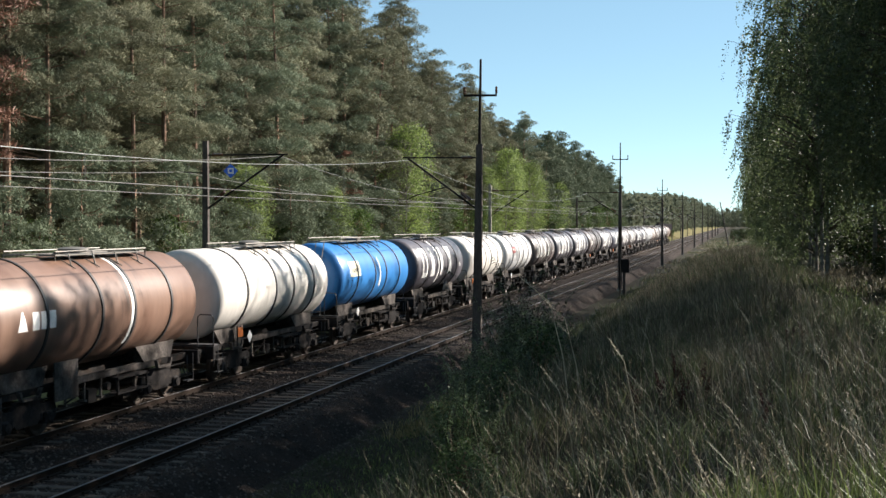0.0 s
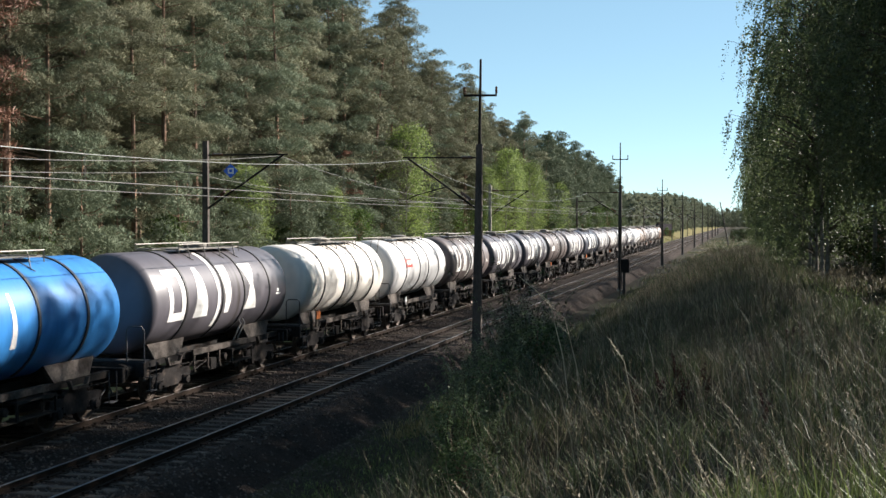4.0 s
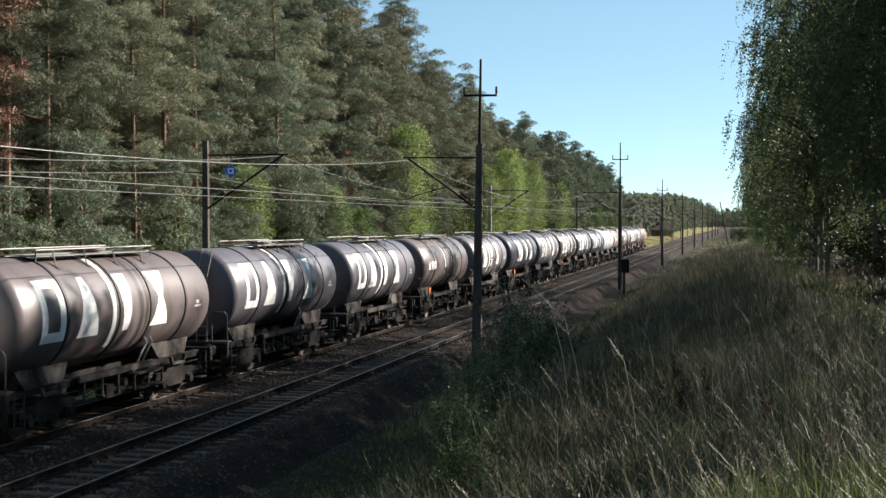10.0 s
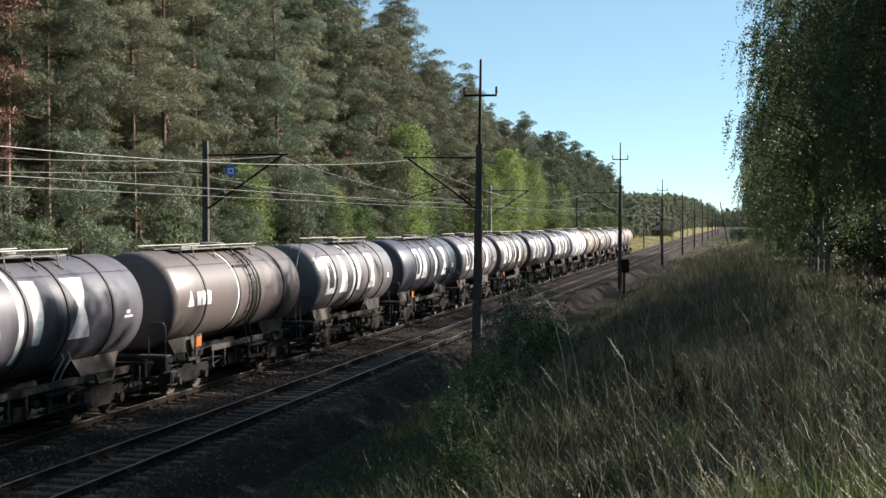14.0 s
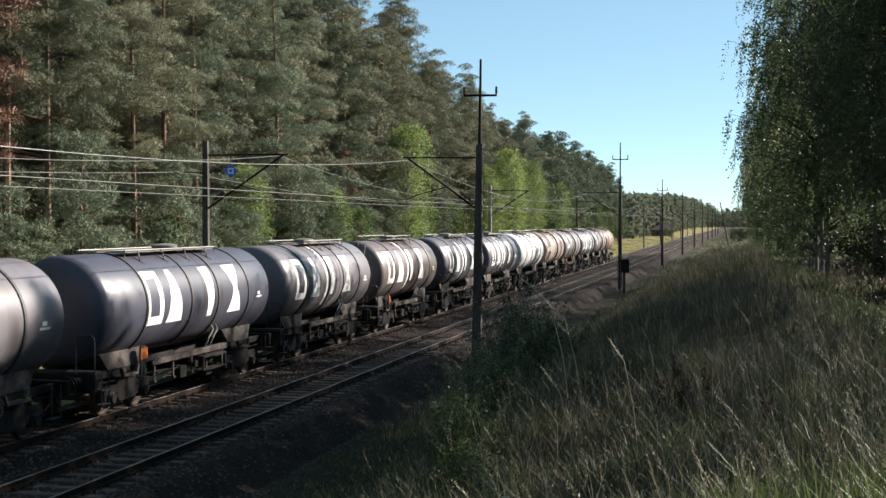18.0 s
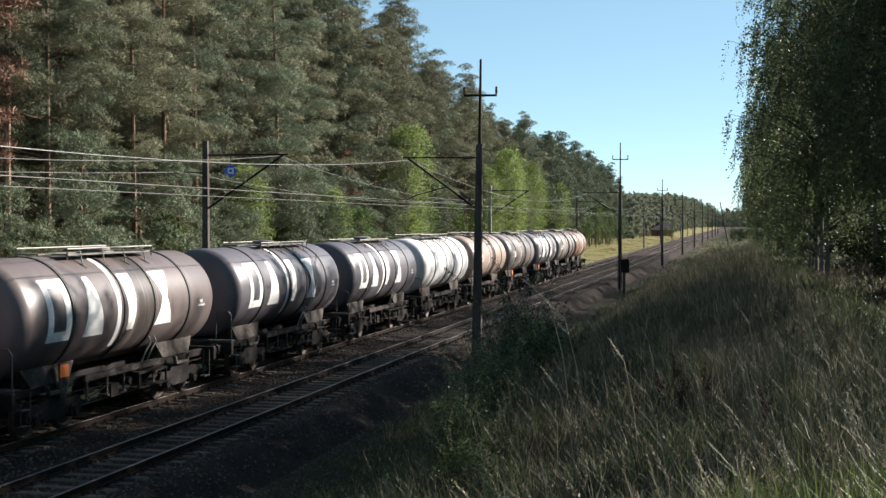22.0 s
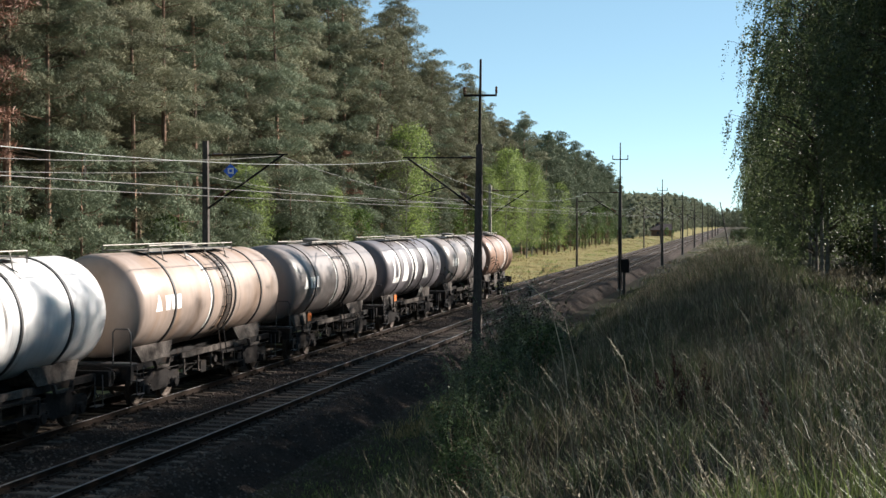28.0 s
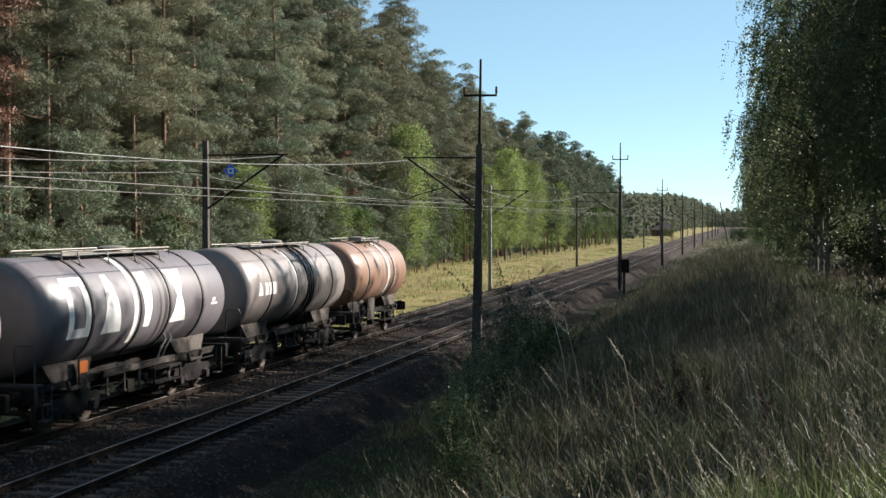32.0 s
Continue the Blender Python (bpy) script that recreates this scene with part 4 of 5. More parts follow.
def pine(name, h, bare, spread, limbs, per, needle, width, mat, seed, wood=True):
    """Meshes of a pine: a trunk with its limbs, and a crown of domed needle sprays in whorls."""
    r = np.random.default_rng(seed)
    me = Mesh()
    bend = r.normal(0, 0.25, 2)
    spine = lambda z: np.array([bend[0] * (z / h) ** 2 * 2, bend[1] * (z / h) ** 2 * 2, z])
    me.tube([spine(z) for z in np.linspace(-0.3, h * 0.97, 7)], list(np.linspace(0.0085 * h + 0.02, 0.025, 7)), 7)
    cores, sizes = [], []
    whorls = max(6, int((h - bare) / 1.35))
    for i in range(limbs):
        q = (i + r.random()) / limbs
        z = bare + (h - bare) * (math.floor(q * whorls) + r.uniform(0, 0.85)) / whorls
        a = i * 2.4 + r.uniform(-0.7, 0.7)
        reach = spread * (0.3 + 0.8 * math.sin(math.pi * min(1.0, 0.24 + q * 0.74))) * r.uniform(0.6, 1.15) * (1 - 0.45 * q ** 3)
        p0 = spine(z)
        rise = reach * r.uniform(-0.1, 0.65)
        out = np.array([math.cos(a) * reach, math.sin(a) * reach, 0])
        if wood:
            me.tube([p0 + out * t + np.array([0, 0, rise * t * t]) for t in (0, 0.5, 1)], [0.045, 0.028, 0.01], 3, False)
        for t in ((0.92,) if reach < 1.3 else (0.5, 0.98) if reach < 2.7 else (0.4, 0.72, 1.0)):
            cores.append(p0 + out * t + np.array([0, 0, rise * t * t]) + r.normal(0, 0.22, 3))
            sizes.append(r.uniform(0.62, 1.12) * (0.8 + 0.08 * reach))
    for i in range(14 if wood and bare > 4 else 0):
        z, a, reach = r.uniform(0.25 * bare, bare + 0.3 * (h - bare)), r.uniform(0, 6.28), r.uniform(0.8, 2.4)
        out = np.array([math.cos(a) * reach, math.sin(a) * reach, 0])
        me.tube([spine(z), spine(z) + out * 0.55 + (0, 0, r.normal(0, 0.12)), spine(z) + out + (0, 0, r.normal(-0.15, 0.3))], [0.05, 0.034, 0.012], 3, False)
    for q in (0.93, 0.965, 1.0):
        cores.append(spine(h * q) + r.normal(0, 0.25, 3) * (1, 1, 0))
        sizes.append(1.25 - 0.9 * (q - 0.9) / 0.1 * 0.8)
    cores, sizes = np.array(cores), np.array(sizes)
    num = np.maximum(6, (per * sizes ** 2).astype(int))
    o = unit(r.normal(0, 1, (num.sum(), 3)))
    o[:, 2] = np.where(r.random(len(o)) < 0.82, np.abs(o[:, 2]), o[:, 2])
    size = np.repeat(sizes, num)[:, None]
    c = np.repeat(cores, num, 0) + o * size * r.uniform(0.72, 1.05, (len(o), 1)) * (1, 1, 0.56)
    flat_ = r.normal(0, 1, o.shape)
    d = unit(unit(flat_ - o * (flat_ * o).sum(1, keepdims=True)) + o * 0.5 + (0, 0, 0.25))
    side = unit(np.cross(d, o + r.normal(0, 0.22, o.shape)))
    ln, w = needle * r.uniform(0.6, 1.2, (len(o), 1)), width * r.uniform(0.6, 1.2, (len(o), 1))
    v = np.stack([c - side * w, c + side * w, c + d * ln], 1).reshape(-1, 3)
    return me.data(name + "_trunk", M["bark_pine"], True), raw(name + "_crown", v, np.arange(len(v)).reshape(-1, 3), M[mat])


def broadleaf(name, h, bare, spread, twigs, per, size, mat, bark, seed, droop=0.0, stems=1):
    """Meshes of a leafy tree: trunk and limbs, and a crown of leaves along its twigs."""
    r = np.random.default_rng(seed)
    me = Mesh()
    arms = Mesh() if droop else me
    pts, strands, away = [], [], []
    for s in range(stems):
        off = r.normal(0, 0.25 * (stems > 1), 2)
        lean = r.normal(0, 0.06 * h, 2) * (1 if stems > 1 else 0.4)
        spine = lambda z: np.array([off[0] + lean[0] * max(z / h, 0) ** 1.5, off[1] + lean[1] * max(z / h, 0) ** 1.5, z])
        me.tube([spine(z) for z in np.linspace(-0.3, h * 0.93, 7)], list(np.linspace((0.006 if droop else 0.0085) * h + 0.015, 0.015, 7)), 8)
        for i in range(twigs // stems):
            if i % 7 == 0 or not droop:
                q0, a0, far = r.random() ** 0.85, r.uniform(0, 2 * math.pi), (r.uniform(0.12, 1.0) ** 0.5 if droop else r.uniform(0.35, 1.0))
            q = min(1.0, max(0.0, q0 + r.normal(0, 0.03) * (droop > 0)))
            z = bare + (h - bare) * q
            a = a0 + r.normal(0, 0.22) * (droop > 0)
            reach = spread * math.sin(math.pi * (0.12 + (0.74 if droop else 0.84) * q)) ** 0.7 * far * (1 + r.normal(0, 0.1) * (droop > 0))
            tip = spine(z) + np.array([math.cos(a) * reach, math.sin(a) * reach, reach * (0.35 if droop else 0.5)])
            if i % 6 == 0:
                arms.tube([spine(z * 0.95), (spine(z) + tip) / 2 + (0, 0, 0.15), tip], [0.05, 0.03, 0.01], 4, False)
            t = r.random((per, 1))
            fall = droop * r.uniform(0.5, 1.3)
            line = tip + np.array([math.cos(a), math.sin(a), 0]) * 0.35 * t + np.array([0, 0, -1]) * fall * t ** 1.3
            pts.append(line + r.normal(0, 0.065 if droop else 0.32, (per, 3)))
            away.append(np.tile([math.cos(a), math.sin(a), 0.0], (per, 1)))
            if droop:
                end = tip + np.array([math.cos(a) * 0.35, math.sin(a) * 0.35, -fall])
                wide = np.array([-math.sin(a), math.cos(a), 0.0]) * 0.008
                strands.append(np.stack([tip - wide, tip + wide, end + wide * 0.4, end - wide * 0.4]))
    v, f = leaves(r, np.concatenate(pts), size, 0.8 if droop else 0.1, np.concatenate(away))
    if droop:
        sv = np.concatenate(strands)
        f = np.concatenate([f, np.arange(len(sv)).reshape(-1, 4) + len(v)])
        v = np.concatenate([v, sv])
    out = me.data(name + "_trunk", M[bark], True), raw(name + "_crown", v, f, M[mat])
    return (*out, arms.data(name + "_limbs", M["bark_dark"])) if droop else out


def tree(meshes, x, y, scale, turn, label, category, group="", z=None, name="tree"):
    t = tagged(new(name), label, category, group)
    t.matrix_basis = pose(x, y, float(height(x, y)) if z is None else z, 0, 0, turn) @ Matrix.Diagonal((scale, scale, scale, 1))
    part("trunk", meshes[0], t)
    part("crown", meshes[1], t)
    if len(meshes) > 2:
        part("branching", meshes[2], t)
    return t


PINES_NEAR = [pine("near_pine", 25, 8.0, 3.5, 36, 580, 0.26, 0.0195, "needles", s) for s in (1, 2)]
FULL_NEAR = [pine("near_edge_pine", 24, 1.6, 3.5, 50, 520, 0.26, 0.0195, "needles" if s < 12 else "needles_blue", s) for s in (10, 11, 12)]
PINES = [pine("pine", 25, 7.0, 3.5, 38, 300, 0.32, 0.034, "needles", s) for s in (3, 4)]
PINES_FULL = [pine("edge_pine", 24, 1.6, 3.5, 50, 300, 0.32, 0.034, "needles" if s < 15 else "needles_blue", s) for s in (13, 14, 15)]
PINES_FAR = [pine("far_pine", 24.5, 4.0, 3.4, 64, 84, 0.52, 0.092, "needles", s, False) for s in (20, 21, 22)]
PINES_HID = [pine("inner_pine", 24.5, 4.0, 3.6, 40, 16, 0.95, 0.22, "needles", s, False) for s in (23, 24)]
SAPLING = [pine("young_pine", 10, 0.6, 2.2, 36, 190, 0.34, 0.036, "needles_blue", s) for s in (30, 31)]
DEAD = pine("dead_pine", 20, 7.0, 1.9, 40, 200, 0.34, 0.03, "needles_dead", 40)
BRIGHT = [broadleaf("aspen", 14, 1.2, 2.9, 300, 30, 0.165, "leaf_bright", "bark_birch", s) for s in (50, 51)]
MIDGREEN = [broadleaf("oak", 11, 0.8, 3.0, 240, 20, 0.22, "leaf_mid", "bark_pine", s) for s in (55, 56)]
rt = random.Random(77)
pine_label = "tall dark green pine at the edge of the wood"


def mesh_arrays(d):
    v_ = np.empty(len(d.vertices) * 3, np.float32)
    d.vertices.foreach_get("co", v_)
    d.calc_loop_triangles()
    f_ = np.empty(len(d.loop_triangles) * 3, np.int32)
    d.loop_triangles.foreach_get("vertices", f_)
    return v_.reshape(-1, 3), f_.reshape(-1, 3)


class Wood:
    """Trees joined into one thing of kind stuff."""

    def __init__(self):
        self.bits = ([], [])
        self.count = [0, 0]
        self.store = {}

    def add(self, meshes, x, y, scale, turn):
        a, z = radians(turn), float(height(x, y))
        for k in (0, 1):
            if meshes[k].name not in self.store:
                self.store[meshes[k].name] = mesh_arrays(meshes[k])
            v_, f_ = self.store[meshes[k].name]
            w_ = np.stack([v_[:, 0] * math.cos(a) - v_[:, 1] * math.sin(a), v_[:, 0] * math.sin(a) + v_[:, 1] * math.cos(a), v_[:, 2]], 1) * scale + (x, y, z)
            self.bits[k].append((w_, f_ + self.count[k]))
            self.count[k] += len(v_)

    def put(self, name, label, bark, leaf):
        for k, nm, mat in ((0, name, bark), (1, name + "_crowns", leaf)):
            d = raw(nm, np.concatenate([b[0] for b in self.bits[k]]), np.concatenate([b[1] for b in self.bits[k]]), M[mat])
            if k == 0:
                top = tagged(new(nm, d), label, "woods", kind="stuff")
            else:
                part("crowns", d, top)


deep = Wood()
for row in range(5):
    y = -70.0 + rt.uniform(0, 3)
    while y < 358:
        x = -39.0 - row * 3.9 + rt.uniform(-2.2, 1.8) + 5.0 * float(step(150, 260, y))
        tall = float(np.interp(y, (146, 156, 164, 172, 190, 205, 226, 240, 263, 300, 350), (1.3, 1.24, 1.12, 1.06, 1.02, 0.98, 0.93, 0.88, 0.84, 0.82, 0.76))) * (rt.uniform(0.82, 1.08) if y < 150 else rt.uniform(0.92, 1.06))
        # Pines before y = 30 are out of view, added to close off sky.
        unseen = x / (y + 6) < -0.80 or y < 30
        if y > 215 or row > 2 or unseen:
            if not (row > 2 and y > 200) and not (unseen and row > 1):
                deep.add(rt.choice(PINES_HID if row > 2 or unseen else PINES_FAR), x, y, tall, rt.uniform(0, 360))
        elif row == 0:
            near = y < 100
            kinds = (PINES_NEAR if near else PINES) if rt.random() < 0.5 else (FULL_NEAR if near else PINES_FULL)
            tree(rt.choice(kinds), x, y, tall * (0.85 if rt.random() < 0.4 else 0.97), rt.uniform(0, 360), "dark green pine branched almost to the ground", "pine tree", "pines of the wood", name="pine_tree")
        else:
            tree(rt.choice((PINES_NEAR if y < 75 else PINES) + PINES_FULL[:1]) if row == 1 else rt.choice(PINES_FAR), x, y, tall, rt.uniform(0, 360), pine_label, "pine tree", "pines of the wood", name="pine_tree")
        y += rt.uniform(3.0, 5.8) * (1.0 if y < 200 else 1.1)
deep.put("deep_pine_wood", "dense dark green pine wood behind the front trees", "bark_pine", "needles_blue")
for y in np.arange(48, 150, 3.1):
    if rt.random() < 0.62:
        tree(rt.choice(SAPLING), -35.5 + rt.uniform(-1.6, 1.2), float(y) + rt.uniform(-1, 1), rt.uniform(0.55, 1.05), rt.uniform(0, 360), "young blue-green pine at the wood's edge", "pine tree", "young pines", name="young_pine")
for x, y, s in ((-38.5, 56.4, 1.25), (-37.5, 116, 0.62)):
    tree(DEAD, x, y, s, 30, "dead reddish brown pine among green ones", "pine tree", name="dead_pine")
for x, y, s, k in ((-34.5, 127, 1.12, 0), (-36.0, 131, 0.85, 1), (-34.0, 182, 1.16, 1), (-33.0, 195, 1.05, 0), (-34.5, 189, 1.1, 0), (-35.5, 176, 0.95, 1), (-34.0, 206, 0.95, 1), (-36, 88, 0.7, 0), (-35, 104, 0.6, 1), (-33, 228, 0.9, 0)):
    tree(BRIGHT[k], x, y, s, rt.uniform(0, 360), "bright yellow-green aspen at the wood's edge", "aspen tree", "aspens at the wood's edge", name="aspen_tree")
for x, y, s in ((-36, 58, 0.5), (-35, 72, 0.55), (-36, 95, 0.5), (-35, 112, 0.6), (-36, 142, 0.7), (-36, 156, 0.7), (-35, 168, 0.7), (-33, 217, 0.8), (-32, 240, 0.8), (-31.5, 255, 0.8), (-31, 275, 0.8), (-31, 300, 0.85), (-31, 325, 0.8)):
    tree(rt.choice(MIDGREEN), x, y, s, rt.uniform(0, 360), "low green leafy tree at the wood's edge", "tree", "leafy trees at the wood's edge", name="leafy_tree")

for x, y, s in ((-28.5, 500, 0.32), (-41, 508, 0.42), (-26.5, 506, 0.25)):
    tree(rt.choice(MIDGREEN), x, y, s, rt.uniform(0, 360), "green bush beside the far house", "bush", name="garden_bush")

# birches on the bank, hanging over the verge
BIRCH = [broadleaf("birch", 14.0, 2.9, 4.3, 640, 42, 0.092, "leaf_birch", "bark_birch", s, 1.7) for s in (60, 61, 62)]
BIRCH_FAR = [broadleaf("far_birch", 14.0, 1.0, 4.1, 360, 22, 0.14, "leaf_birch", "bark_birch", s, 1.5) for s in (65, 66)]
BIRCH_HIGH = [broadleaf("high_birch", 14.0, 7.0, 3.4, 250, 22, 0.15, "leaf_birch", "bark_birch", s, 1.2) for s in (63, 64)]
BIRCH_COARSE = [broadleaf("coarse_birch", 14.0, 1.0, 4.2, 260, 5, 0.45, "leaf_birch", "bark_birch", s, 1.5) for s in (67, 68)]
# Unseen trees behind the camera, added to darken the tank ends.
behind = Wood()
for i in range(36):
    behind.add(BIRCH_COARSE[i % 2], 8.0 + 4.0 * (i % 3) + rt.uniform(-1.5, 1.5), -2.0 - 1.6 * i, rt.uniform(0.85, 1.0), rt.uniform(0, 360))
for i in range(14):
    behind.add(BIRCH_COARSE[i % 2], -3.0 + 2.6 * i + rt.uniform(-1, 1), -24 + rt.uniform(-3, 3), rt.uniform(0.85, 1.05), rt.uniform(0, 360))
behind.put("birch_wood", "unseen birch wood added behind the camera to block sky light", "bark_birch", "leaf_birch")
rb = random.Random(41)
# Trees up to y = 33 stand out of view, set to shade the bank.
front = [(8.0, 2.0, 1.0), (8.4, 6.0, 1.0), (7.2, 18.8, 0.7), (6.6, 21.0, 0.45), (8.2, 22.4, 0.72), (6.9, 24.2, 0.45), (7.8, 25.8, 0.74), (8.6, 29.4, 0.7), (8.5, 32.6, 0.74), (6.8, 35.5, 1.0), (6.3, 39.0, 1.0), (6.6, 42.2, 1.0), (6.2, 44.6, 1.05), (6.6, 48.0, 1.06), (6.3, 51.0, 1.0), (6.0, 55.0, 0.9), (3.6, 58.6, 0.98), (4.0, 61.6, 0.95)]
y = 65.0
while y < 215:
    front.append((3.8 + rb.uniform(-0.6, 0.8), y, rb.uniform(0.9, 1.01)))
    y += rb.uniform(3.0, 4.8) if y < 120 else rb.uniform(4.0, 6.0)
for i, (x, y, s) in enumerate(front):
    tree(BIRCH[i % 3] if 30 < y < 64 else BIRCH_FAR[i % 2] if y > 18 else BIRCH_COARSE[i % 2], x, y, s, rb.uniform(0, 360), "drooping dark green birch beside the grassy verge", "birch tree", "birches on the bank", name="birch_tree")
BIRCH_SLIM = broadleaf("slim_birch", 14.0, 4.0, 1.35, 200, 34, 0.10, "leaf_birch", "bark_birch", 69, 1.0)
for x, y, s in ((6.7, 46.6, 1.3), (6.2, 47.9, 1.12), (6.5, 57.2, 1.1), (6.3, 63.2, 1.22)):
    tree(BIRCH_SLIM, x, y, s, rb.uniform(0, 360), "tallest dark green birch above its neighbours on the bank", "birch tree", "birches on the bank", name="birch_tree")
# Extra row hidden by the front birches, added for its shadow.
y = 35.0
while y < 62:
    tree(BIRCH_HIGH[int(y) % 2], 9.3 + rb.uniform(-0.7, 0.7), y, rb.uniform(0.93, 1.02) * (1.06 if y < 50 else 0.92), rb.uniform(0, 360), "dark green birch with a high crown on the bank", "birch tree", "birches on the bank", name="birch_tree")
    y += rb.uniform(2.8, 3.6)
y = 58.0
while y < 150:
    tree(BIRCH_COARSE[int(y) % 2], 12.5 + rb.uniform(-1, 1.5), y, rb.uniform(0.75, 0.9), rb.uniform(0, 360), "dark green birch in the second row of the bank", "birch tree", "birches on the bank", name="birch_tree")
    y += rb.uniform(6.0, 9.0)

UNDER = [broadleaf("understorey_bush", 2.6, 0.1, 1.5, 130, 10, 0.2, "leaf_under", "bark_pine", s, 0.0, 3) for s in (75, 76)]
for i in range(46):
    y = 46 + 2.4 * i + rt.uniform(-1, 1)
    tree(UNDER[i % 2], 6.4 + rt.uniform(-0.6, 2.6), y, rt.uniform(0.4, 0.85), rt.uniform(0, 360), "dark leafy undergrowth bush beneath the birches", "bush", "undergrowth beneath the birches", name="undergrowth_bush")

# Out-of-view bushes that stop sun passing beneath the high crowns.
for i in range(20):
    tree(UNDER[i % 2], 10.4 + rb.uniform(-1.6, 1.8), 30.0 + 1.8 * i, rb.uniform(0.8, 1.25), rb.uniform(0, 360), "unseen undergrowth bush added behind the birches to block low sun", "bush", "undergrowth beneath the birches", name="undergrowth_bush")
for i in range(12):
    y = 320 + 14 * i + rt.uniform(-4, 4)
    tree(UNDER[i % 2], -1.0 + rt.uniform(-2.0, 4.5), y, rt.uniform(0.5, 1.0), rt.uniform(0, 360), "green bush on the far verge of the line", "bush", "bushes of the far verge", name="verge_bush")
end_wood = Wood()
for i in range(40):
    end_wood.add(BIRCH_COARSE[i % 2], 10.0 + rt.uniform(-3, 6), 440.0 + 16 * i, rt.uniform(0.9, 1.1), rt.uniform(0, 360))
end_wood.put("far_birch_wood", "dark green trees along the far verge", "bark_birch", "leaf_birch")

# woods that close the view far down the line
r = np.random.default_rng(90)
n = 1500
cx = np.concatenate([r.uniform(-420, -30, n // 2), r.uniform(-110, 160, n // 2)])
cy = np.concatenate([430 + 1500 * r.random(n // 2) ** 1.6, r.uniform(1300, 1500, n // 2)])
cx[: n // 2] = -36 - np.abs(r.normal(0, 18, n // 2))
tops = np.concatenate([np.interp(cy[: n // 2], (430, 524, 708, 1090, 1500), (14, 17, 21.5, 25, 27)) * r.uniform(0.8, 1.06, n // 2), r.uniform(13, 21, n // 2)])
cen = []
for x, y, t in zip(cx, cy, tops):
    z = r.uniform(0.05, 1.0, 16)
    rad = 3.0 * np.sqrt(1 - z ** 2 * 0.85)
    a = r.uniform(0, 6.28, 16)
    cen.append(np.stack([x + rad * np.cos(a), y + rad * np.sin(a), z * t - 0.6], 1))
v, f = spikes(r, np.concatenate(cen), 8, 1.9, 0.65)
tagged(new("far_woods", raw("far_woods", v, f, M["hazed_wood"])), "hazy dark green woods far along the line", "woods", kind="stuff")

# bushes on the bank
BUSH = [broadleaf("bush", 2.6, 0.1, 0.85, 190, 16, 0.115, "leaf_bush", "bark_pine", s, 0.0, 6) for s in (70, 71)]
for x, y, s in ((-5.7, 37.5, 0.6), (-4.4, 27.5, 0.5), (-4.4, 22.5, 0.42), (-4.0, 18.0, 0.36), (-3.1, 14.0, 0.3)):
    tree(BUSH[int(-x * 10) % 2], x, y, s, rt.uniform(0, 360), "leafy green bush among the tall grass of the bank", "bush", "bushes on the bank", name="bush")


def shoots(name, h, stems, seed, leaf, mat):
    """Meshes of a clump of arching shoots with long narrow leaves in two rows."""
    r = np.random.default_rng(seed)
    me, vs = Mesh(), []
    for i in range(stems):
        a, tall, bow = r.uniform(0, 6.28), h * r.uniform(0.55, 1.05), r.uniform(0.12, 0.42)
        out = np.array([math.cos(a), math.sin(a), 0.0])
        foot = r.normal(0, 0.07 * h, 3) * (1, 1, 0)
        path = lambda t: foot + out * bow * tall * t ** 1.9 + np.array([0, 0, tall * (t - 0.16 * t ** 3)])
        me.tube([path(t) for t in (0.0, 0.35, 0.7, 1.0)], [0.011, 0.009, 0.006, 0.003], 3, False)
        k = int(tall / (leaf * 0.22))
        for j in range(k):
            t = 0.16 + 0.84 * (j + r.random() * 0.6) / k
            turn = a + (1 if j % 2 else -1) * r.uniform(0.6, 1.6)
            d = np.array([math.cos(turn), math.sin(turn), r.normal(0.1, 0.3)])
            d /= np.linalg.norm(d)
            side = np.cross(d, (r.normal(0, 0.3), r.normal(0, 0.3), 1.0))
            side /= np.linalg.norm(side)
            ln = leaf * r.uniform(0.6, 1.15) * (1.15 - 0.55 * t)
            c = path(t)
            droop = np.array([0, 0, -0.35 * ln])
            vs.append([c, c + d * ln * 0.45 + side * ln * 0.13, c + d * ln + droop, c + d * ln * 0.45 - side * ln * 0.13])
    v = np.array(vs).reshape(-1, 3)
    return me.data(name + "_stems", M["bark_dark"]), raw(name + "_leaves", v, np.arange(len(v)).reshape(-1, 4), M[mat])


